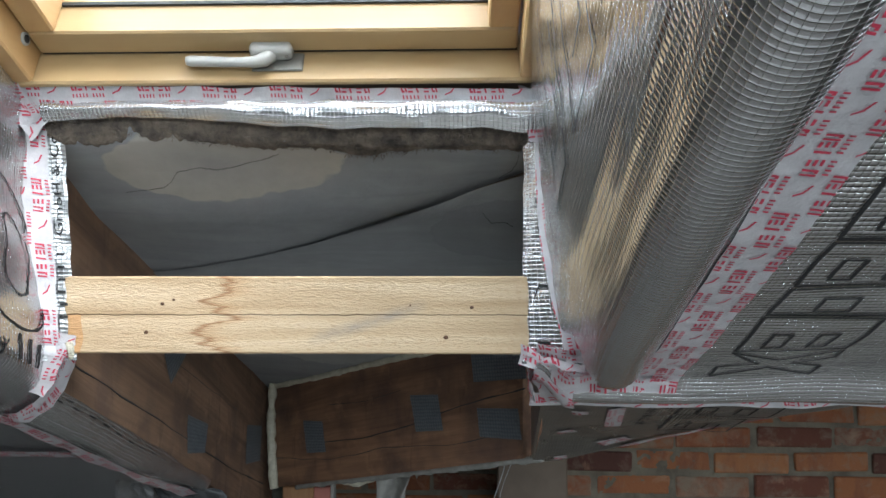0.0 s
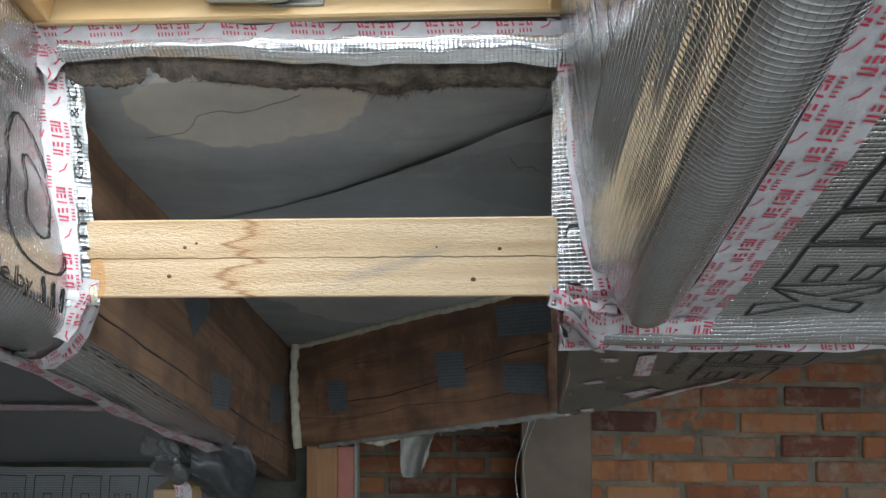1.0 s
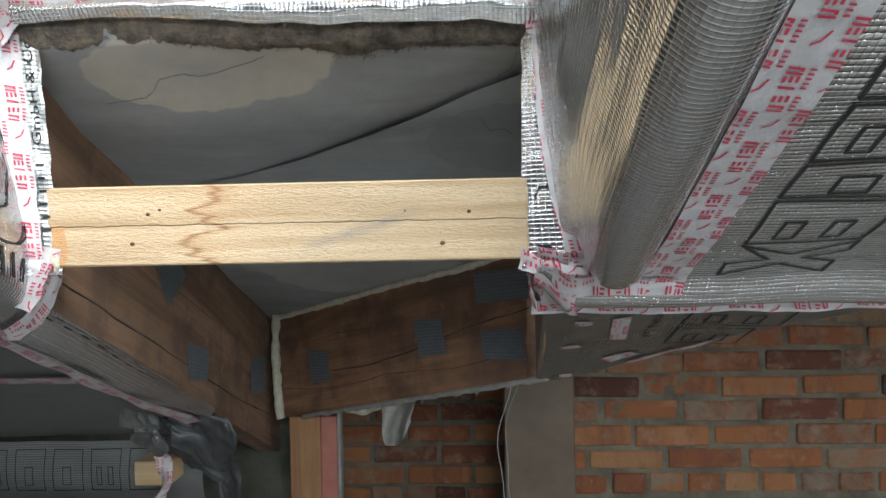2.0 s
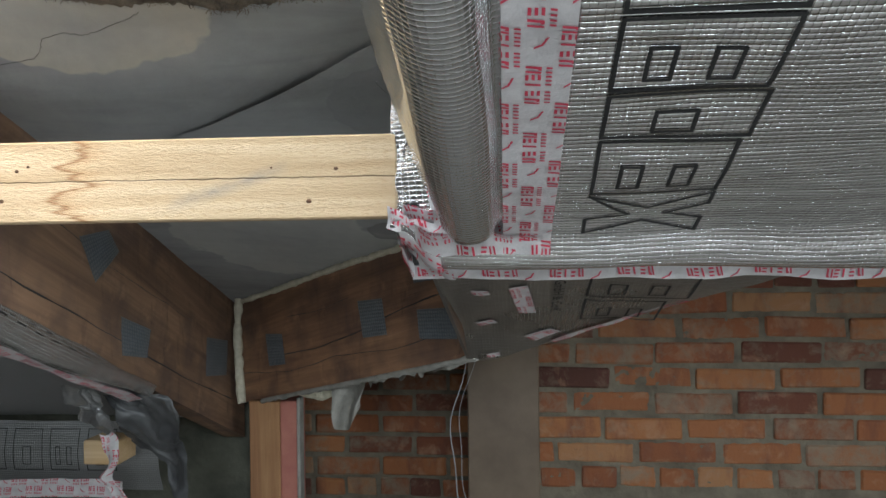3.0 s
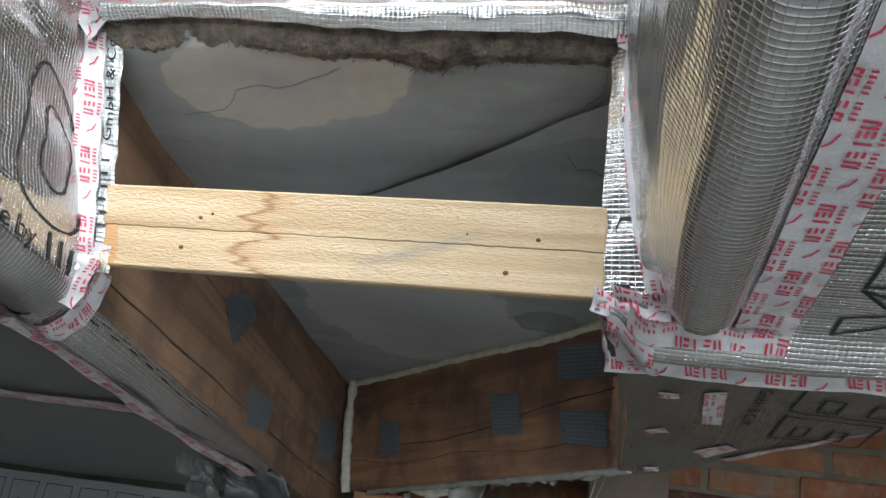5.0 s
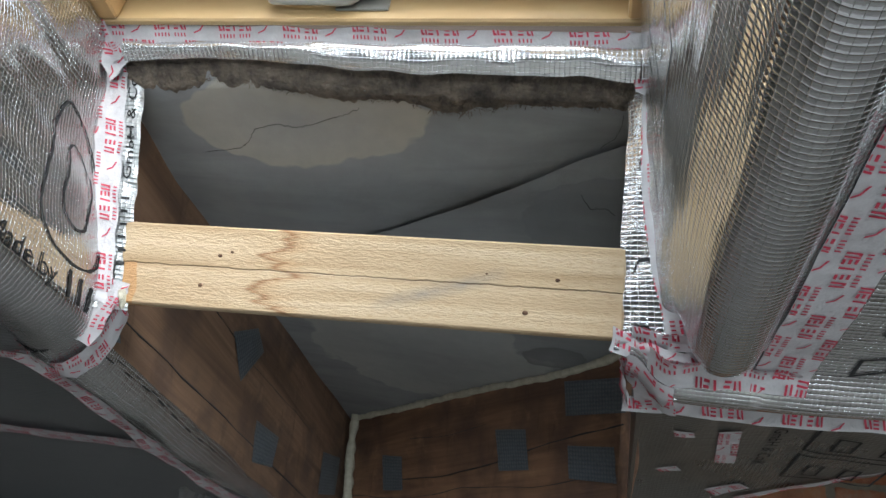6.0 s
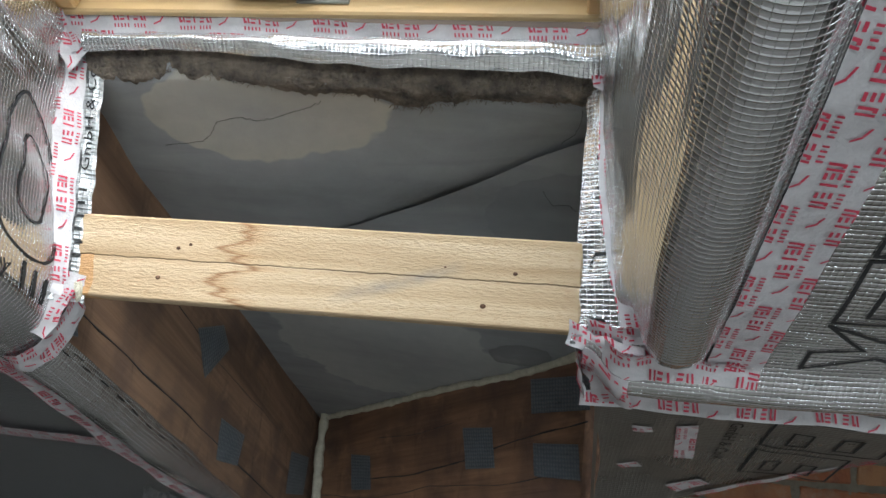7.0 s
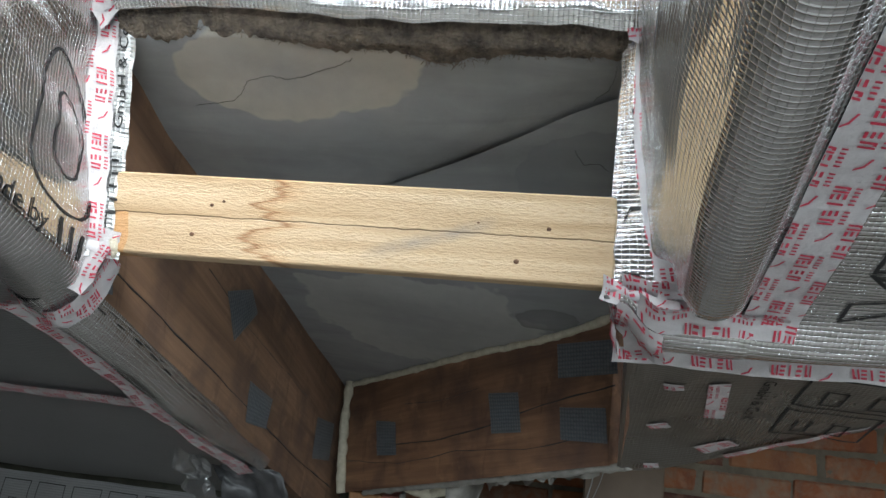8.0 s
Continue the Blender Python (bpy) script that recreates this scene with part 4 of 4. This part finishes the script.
poly_tape("tape", sh2, [(-0.715 - i * 0.1, 1.60, ceil_l(-0.75 - i * 0.1, 1.61)[2] - 0.006) for i in range(15)], 0.05, (0, 0.92, -0.39), "", 1, crumple=0.002, seed=14)
sh3 = thing("printed_tape", (-1.2, 2.31, 0.7), "printed tape along the bottom of the foil", "tape", "printed tapes")
poly_tape("tape", sh3, [(-0.90 - i * 0.1, 2.285 + wob(i, 0, 0, 1, 0.01), 0.700 + 0.006 * math.sin(i)) for i in range(14)], 0.052, (0, -0.1, -1), "", 1, crumple=0.003, seed=15)
sd = thing("printed_tape", (0.5, 1.45, 1.25), "narrow tape along the slanting edge of the foil apron", "tape", "printed tapes")
poly_tape("tape", sd, [(0.72, 1.20, zl(1.20) - 0.003), (0.661, 1.274, zl(1.274) - 0.003), (0.561, 1.394, zl(1.394) - 0.003), (0.455, 1.524, zl(1.524) - 0.003), (0.329, 1.668, zl(1.668) - 0.003)], 0.016, (-0.6, -0.7, 0.25), "", 0, crumple=0.003, seed=16)

# ---- header details ----
for x, z, r in ((0.0085, 1.484, 0.0035), (-0.0296, 1.440, 0.0042), (-0.4745, 1.447, 0.0040), (-0.434, 1.495, 0.0028), (-0.451, 1.489, 0.0035), (-0.082, 1.487, 0.002)):
    bm = bmesh.new()
    bmesh.ops.create_uvsphere(bm, u_segments=10, v_segments=6, radius=r * 0.82)
    for v in bm.verts:
        v.co = Vector((x + v.co.x * 1.15, YO + v.co.y * 0.30, z + v.co.z * 0.9))
    part("knot", bm, KNOT, header, "dark knot hole", True)
bm = bmesh.new()
bmesh.ops.create_icosphere(bm, subdivisions=3, radius=0.014)
for v in bm.verts:
    v.co = Vector((-0.588, YO + 0.004, 1.424)) + Vector((v.co.x * 0.55, v.co.y * 0.7, v.co.z * 1.2)) * (1 + 0.35 * noise.noise(v.co * 120))
ff = thing("foam_blob", (-0.588, YO + 0.004, 1.41), "cream expanding-foam blob beside the timber end", "foam")
part("foam", bm, FOAM, ff, "", True)

# fibre fringe above the opening
fr_t = thing("wool_fringe", (-0.25, 1.2, 1.70), "ragged dirty mineral wool along the top of the opening", "mineral wool", kind="stuff")
rng = random.Random(4)


def bed_point(x, v):
    y = 1.126 + (0.014 + 0.022 * step(-0.50, -0.25, x) + 0.026 * math.exp(-((x + 0.15) / 0.06) ** 2)) * v
    return (x, y, zd(x, y) - 0.001)


bm = bmesh.new()
for i in range(2600):
    x = -0.60 + 0.70 * rng.random()
    thick = 0.45 + 0.75 * max(0, noise.noise(Vector((x * 7, 1.0, 0)))) + 0.5 * math.exp(-((x + 0.16) / 0.06) ** 2)
    p = Vector(bed_point(x, rng.random()))
    d = Vector((rng.uniform(-0.8, 0.8), rng.uniform(-0.2, 0.9), rng.uniform(-0.6, 0.2))).normalized() * rng.uniform(0.006, 0.018) * thick
    sd_v = Vector((rng.uniform(-1, 1), rng.uniform(-1, 1), 0)) * 0.0008
    k = d * 0.5 + Vector((rng.uniform(-1, 1), rng.uniform(-1, 1), rng.uniform(-1, 1))) * 0.004
    a, b, c, e, g = (bm.verts.new(q) for q in (p - sd_v, p + sd_v, p + k + sd_v * 0.8, p + k - sd_v * 0.8, p + d))
    bm.faces.new((a, b, c, e))
    bm.faces.new((e, c, g))
part("fibres", bm, WOOL, fr_t)


def bed(u, v):
    x = -0.63 + 0.73 * u
    y1 = 1.140 + 0.022 * step(-0.50, -0.25, x) + 0.020 * max(0, noise.noise(Vector((u * 6, 1, 0)))) + 0.010 * noise.noise(Vector((u * 25, 4, 0))) + 0.006 * noise.noise(Vector((u * 90, 7, 0))) + 0.022 * math.exp(-((x + 0.15) / 0.05) ** 2)
    y = 1.124 + (y1 - 1.124) * v
    return (x, y, zd(x, y) - 0.001 - 0.0045 * math.sin(math.pi * min(1, v + 0.1)) * (0.7 + 1.2 * noise.noise(Vector((u * 30, v * 3, 3))) + 0.8 * noise.noise(Vector((u * 90, v * 6, 1)))))


part("wool_bed", sheet(bed, span(0, 1, 200), span(0, 1, 16)), WOOL, fr_t)

# cracks of the underlay
for pts in (((-0.57, 1.272), (-0.50, 1.262), (-0.484, 1.251), (-0.466, 1.228), (-0.427, 1.219), (-0.40, 1.226), (-0.373, 1.220), (-0.333, 1.204), (-0.31, 1.196), (-0.283, 1.178)), ((0.03, 1.33), (0.045, 1.36), (0.07, 1.355), (0.085, 1.375)),
            ((0.055, 1.24), (0.075, 1.22), (0.082, 1.19), (0.08, 1.17))):
    fine = [(a[0] + (b[0] - a[0]) * i / 5 + wob(a[0] + i, b[1], 3, 9.0, 0.004), a[1] + (b[1] - a[1]) * i / 5 + wob(a[1], b[0] + i, 6, 9.0, 0.004)) for a, b in zip(pts, pts[1:]) for i in range(5)]
    part("crack", tube([(x, y, zd(x, y) - 0.0004) for x, y in fine], [0.0003 + 0.0005 * abs(noise.noise(Vector((i * 0.3, 2, 2)))) for i in range(len(fine))], 5), RUBBER, deck, "thin dark crack")

# ---- old rafters: patches, checks, foam ----
def patch(parent, f, pts):
    """A piece of woven cloth tape over four corners of the face f(a, b)."""
    (a0, b0), (a1, b1), (a2, b2), (a3, b3) = pts

    def g(u, v):
        a = (a0 * (1 - u) + a1 * u) * (1 - v) + (a3 * (1 - u) + a2 * u) * v
        b = (b0 * (1 - u) + b1 * u) * (1 - v) + (b3 * (1 - u) + b2 * u) * v
        return Vector(f(a, b)) + Vector((0.0025 + 0.0012 * noise.noise(Vector((u * 4, v * 4, a * 9))), -0.002, 0))
    part("cloth_patch", sheet(g, span(0, 1, 8), span(0, 1, 8)), DUCT, parent, "grey woven cloth tape patch")


left_face = lambda y, z: (-0.65, y, z)
for pts in (((1.639, 1.407), (1.756, 1.423), (1.802, 1.374), (1.699, 1.308)), ((1.807, 1.226), (1.953, 1.18), (1.931, 1.113), (1.809, 1.136)), ((2.303, 1.121), (2.47, 1.091), (2.455, 0.985), (2.294, 1.008)),
            ((1.17, 1.405), (1.24, 1.40), (1.25, 1.36), (1.18, 1.365))):
    patch(oldl, left_face, pts)


def valley_face(d, z):
    p = DA + dv * d
    return (p.x, p.y, z)


for pts in (((0.66, 1.242), (0.765, 1.253), (0.785, 1.166), (0.683, 1.150)), ((0.90, 1.233), (1.03, 1.245), (1.04, 1.176), (0.91, 1.166)), ((0.17, 1.121), (0.27, 1.129), (0.288, 1.042), (0.19, 1.026)),
            ((0.88, 1.367), (1.05, 1.384), (1.055, 1.315), (0.89, 1.294))):
    patch(valley, lambda a, b: Vector(valley_face(a, b)) - Vector((0.003, 0.003, 0)), pts)


def check(parent, f, pts, r):
    P = []
    for (a0, b0), (a1, b1) in zip(pts, pts[1:]):
        P += [(a0 + (a1 - a0) * i / 8, b0 + (b1 - b0) * i / 8) for i in range(8)]
    P.append(pts[-1])
    rad = [r * (0.35 + 0.9 * abs(noise.noise(Vector((i * 0.4, r * 900, 0))))) for i in range(len(P))]
    part("check", tube([Vector(f(a, b + wob(a * 9, b, 1, 1.4, 0.004))) for a, b in P], rad, 5), RUBBER, parent, "dark drying check in the wood")


check(oldl, left_face, ((1.18, 1.425), (1.301, 1.376), (1.706, 1.211), (2.221, 1.001), (2.5, 0.90)), 0.0028)
check(oldl, left_face, ((1.55, 1.44), (1.75, 1.345), (2.0, 1.255), (2.2, 1.18)), 0.0014)
check(valley, valley_face, ((0.28, 1.068), (0.5, 1.115), (0.68, 1.168), (0.85, 1.235), (1.05, 1.29)), 0.0030)
check(valley, valley_face, ((0.02, 0.985), (0.3, 1.02), (0.55, 1.09), (0.8, 1.13), (1.0, 1.185)), 0.0015)
check(valley, valley_face, ((0.3, 1.18), (0.5, 1.215), (0.62, 1.25)), 0.0013)
fm = thing("foam_joint", (-0.62, 2.49, 0.9), "cream foam bead filling the joint between the rafters", "foam")


def bead(pts, r, seed):
    P = []
    for a, b in zip(pts, pts[1:]):
        P += [Vector(a).lerp(Vector(b), i / 14) for i in range(14)]
    P = [p + Vector((noise.noise(p * 40 + Vector((seed, 0, 0))), 0, noise.noise(p * 40 + Vector((0, seed, 0))))) * 0.004 for p in P]
    return tube(P, [r * (0.85 + 0.35 * noise.noise(p * 30 + Vector((0, 0, seed)))) for p in P], 9)


part("foam_bead", bead([(-0.622, 2.500, 1.222), (-0.626, 2.496, 1.10), (-0.620, 2.494, 0.99), (-0.610, 2.486, 0.885)], 0.016, 1), FOAM, fm)
tp = [(*(DA + dv * d - dn * 0.002), zd(*(DA + dv * d)) - 0.006) for d in span(0.0, 1.12, 9)]
part("foam_bead", bead(tp, 0.010, 2), FOAM, fm)
bt = [(*(DA + dv * d - dn * -0.01), 0.888 + 0.236 * d - 0.006) for d in span(0.12, 1.10, 8)]
part("foam_bead", bead(bt, 0.010, 3), RAG, fm, "grey felt strip under the rafter")
part("foam_bead", bead([(-0.40, 2.42, 0.945), (-0.33, 2.42, 0.935), (-0.24, 2.40, 0.97)], 0.022, 4), FOAM, fm, "cream foam lump")

# rag hanging under the valley rafter
rag = thing("hanging_rag", (-0.2, 2.25, 1.0), "grey felt rag hanging under the valley rafter", "rag")
part("cloth", sheet(lambda u, v: (-0.258 + 0.105 * u * (1 - 0.30 * v) + 0.016 * v + 0.003 * math.sin(v * 6), 2.20 - 0.022 * math.sin(u * 7 + v * 2.5) * (0.3 + v) - 0.02 * u, 1.008 + 0.02 * u - 0.125 * v - 0.030 * v * math.sin(u * 3.6) + 0.03 * v * u), span(0, 1, 24), span(0, 1, 26)), RAG, rag)
part("cloth", sheet(lambda u, v: (-0.20 + 0.32 * u, 2.23 - 0.42 * u * 0.72 + 0.02 * math.sin(u * 20), 1.015 + 0.10 * u - 0.022 * v * (1 + 0.9 * noise.noise(Vector((u * 17, 0, 2))) + 0.5 * noise.noise(Vector((u * 43, 0, 2)))) ), span(0, 1, 50), span(0, 1, 6)), RAG, rag)
wr = thing("loose_wire", (0.1, 2.25, 0.7), "thin pale loose wires hanging before the post", "wire")
for k in range(2):
    part("wire", tube([(0.118 - 0.045 * math.sin(math.pi * max(0, min(1, i / 14))) + 0.02 * k + 0.006 * math.sin(i * 0.9 + k), 2.24 + 0.02 * k, 1.07 - i * 0.034) for i in range(-11, 24)], 0.0016 - 0.0006 * k, 6), WIRE, wr)

# crumpled foil at the end of the lower wrap, with a timber block
fl = thing("crumpled_foil", (-0.74, 2.05, 0.75), "crumpled dark foil hanging from the end of the wrapped rafter", "foil membrane")


def flap(u, v):
    p = Vector((-0.80 + 0.17 * u, 1.98 + 0.16 * v, 1.03 - 0.02 * u - 0.30 * v * (0.6 + 0.4 * u)))
    for fq, amp in ((2.2, 0.050), (5.0, 0.014), (13.0, 0.004)):
        q = Vector((u * fq, v * fq * 1.2, fq))
        p += Vector((noise.noise(q), noise.noise(q + Vector((5, 0, 0))), noise.noise(q + Vector((0, 5, 0))))) * amp
    return p


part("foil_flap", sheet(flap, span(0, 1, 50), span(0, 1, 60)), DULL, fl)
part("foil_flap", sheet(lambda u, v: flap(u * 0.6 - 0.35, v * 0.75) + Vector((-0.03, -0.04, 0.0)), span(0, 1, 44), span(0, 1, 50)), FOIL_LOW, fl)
poly_tape("tape_strip", fl, [(-0.83, 2.03, 0.90), (-0.82, 2.05, 0.84), (-0.845, 2.06, 0.78), (-0.80, 2.07, 0.70)], 0.035, (1, 0, 0.2), "", 0, crumple=0.02, seed=20)
blk = thing("timber_block", (-0.86, 2.14, 0.80), "small raw timber block beside the foil", "timber block")
part("timber", box(-0.915, -0.815, 2.10, 2.20, 0.80, 0.865, 0.004), PINE, blk)

# ---- window details ----
part("rosette", box(-0.036, 0.026, 0.003, 0.029, 0.019, 0.040, 0.0085, WM, 4), PLASTIC, win, "light grey handle plate", True)
lever = tube([(-0.005, 0.016, 0.032), (-0.006, 0.016, 0.020), (-0.014, 0.016, 0.013), (-0.028, 0.015, 0.010), (-0.045, 0.015, 0.010), (-0.085, 0.015, 0.011), (-0.120, 0.015, 0.013), (-0.126, 0.015, 0.013)],
             [0.0105, 0.0105, 0.0105, 0.0085, 0.0072, 0.0076, 0.0082, 0.0060], 14)
lever.transform(WM)
part("handle", lever, PLASTIC, win, "light grey lever handle")
for u in (-0.028, 0.018):
    bm = bmesh.new()
    bmesh.ops.create_cone(bm, cap_ends=True, segments=10, radius1=0.003, radius2=0.003, depth=0.002)
    bm.transform(WM @ pose(u, 0.016, 0.0185))
    part("screw", bm, DARKPLATE, win)
part("striker_plate", box(-0.034, 0.040, 0.0, 0.004, 0.004, 0.036, 0.0015, WM), DARKPLATE, win, "metal striker plate")
bm = bmesh.new()
bmesh.ops.create_cone(bm, cap_ends=True, segments=20, radius1=0.010, radius2=0.009, depth=0.006)
bm.transform(WM @ pose(-HW, 0.045, 0.03, 0, 90, 0))
part("screw_cap", bm, PLASTIC, win, "grey plastic screw cap")
bm = bmesh.new()
bmesh.ops.create_cone(bm, cap_ends=True, segments=16, radius1=0.006, radius2=0.006, depth=0.003)
bm.transform(WM @ pose(-HW + 0.0025, 0.045, 0.03, 0, 90, 0))
part("cap_hole", bm, RUBBER, win)
part("seal", box(-HW + 0.003, HW - 0.003, 0.001, 0.006, 0.040, 0.056, 0, WM), RUBBER, win, "black rubber seal")
part("pane_seal", box(-HW + 0.045, HW - 0.045, 0.050, 0.054, 0.084, 0.090, 0, WM), RUBBER, win, "black glazing seal")

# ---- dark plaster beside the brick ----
structure("wall_patch", prism(((-2.4, 2.66), (-0.60, 2.66), (-0.60, 2.69), (-2.4, 2.69)), lambda x, y: -0.1, lambda x, y: 1.3), PLASTER, "dark olive plaster on the wall under the rafters", "wall plaster")

# ---- bricks ----
rng = random.Random(11)


def brick_mesh(length, k):
    bm = box(-length / 2, length / 2, -0.014, 0.05, -0.0325, 0.0325, 0.005)
    for v in bm.verts:
        v.co += Vector((noise.noise(v.co * 40 + Vector((k * 3.1, 0, 0))), noise.noise(v.co * 35 + Vector((0, k * 2.3, 5))) * 0.8, noise.noise(v.co * 40 + Vector((0, 5, k * 1.7))))) * 0.007
    me = bpy.data.meshes.new("brick")
    bm.to_mesh(me)
    bm.free()
    me.materials.append(BRICK)
    return me


LONG = [brick_mesh(0.245, k) for k in range(6)]
SHORT = [brick_mesh(0.114, k + 20) for k in range(4)]
PHASE = {-5: 0.46, -4: 0.57, -3: 0.462, -2: 0.686, -1: 0.526, 0: 0.451, 1: 0.569, 2: 0.440, 3: 0.547, 4: 0.387, 5: 0.462}


def lay(host, r, x, x_end, face, header_row):
    """One course of bricks on a wall whose bricks stand at the depth face."""
    ln, pitch = (0.112, 0.125) if header_row else (0.243, 0.262)
    while x < x_end:
        bk = new("brick", rng.choice(SHORT if header_row else LONG))
        bk.parent = host
        bk.location = (x + ln / 2 + rng.uniform(-0.005, 0.005), face + 0.014 + rng.uniform(-0.005, 0.004), 1.0265 - 0.0812 * r + rng.uniform(-0.003, 0.003))
        bk.rotation_euler = (rng.uniform(-0.02, 0.02), rng.uniform(-0.015, 0.015), rng.uniform(-0.012, 0.012))
        x += pitch


part("mortar_bed", sheet(lambda x, z: (x, 2.6716 + 0.0045 * noise.noise(Vector((x * 22, 0, z * 30))) + 0.003 * noise.noise(Vector((x * 70, 4, z * 80))), z), span(0.20, 1.80, 230), span(0.45, 1.50, 160)), MORTAR, wall)
for r in range(-5, 6):
    hr = r in (-3, 5)
    lay(wall, r, PHASE[r] - (0.125 * 2 if hr else 0.262), 1.75, 2.666, hr)
for r in range(0, 10):
    lay(recess, r, -0.78 + 0.131 * (r % 2), 0.1, 3.048, r == 7)

part("paint_edge", box(-0.425, -0.415, 2.452, 2.50, 0.0, 0.915, 0.002), RAG, stud, "pale painted edge strip")
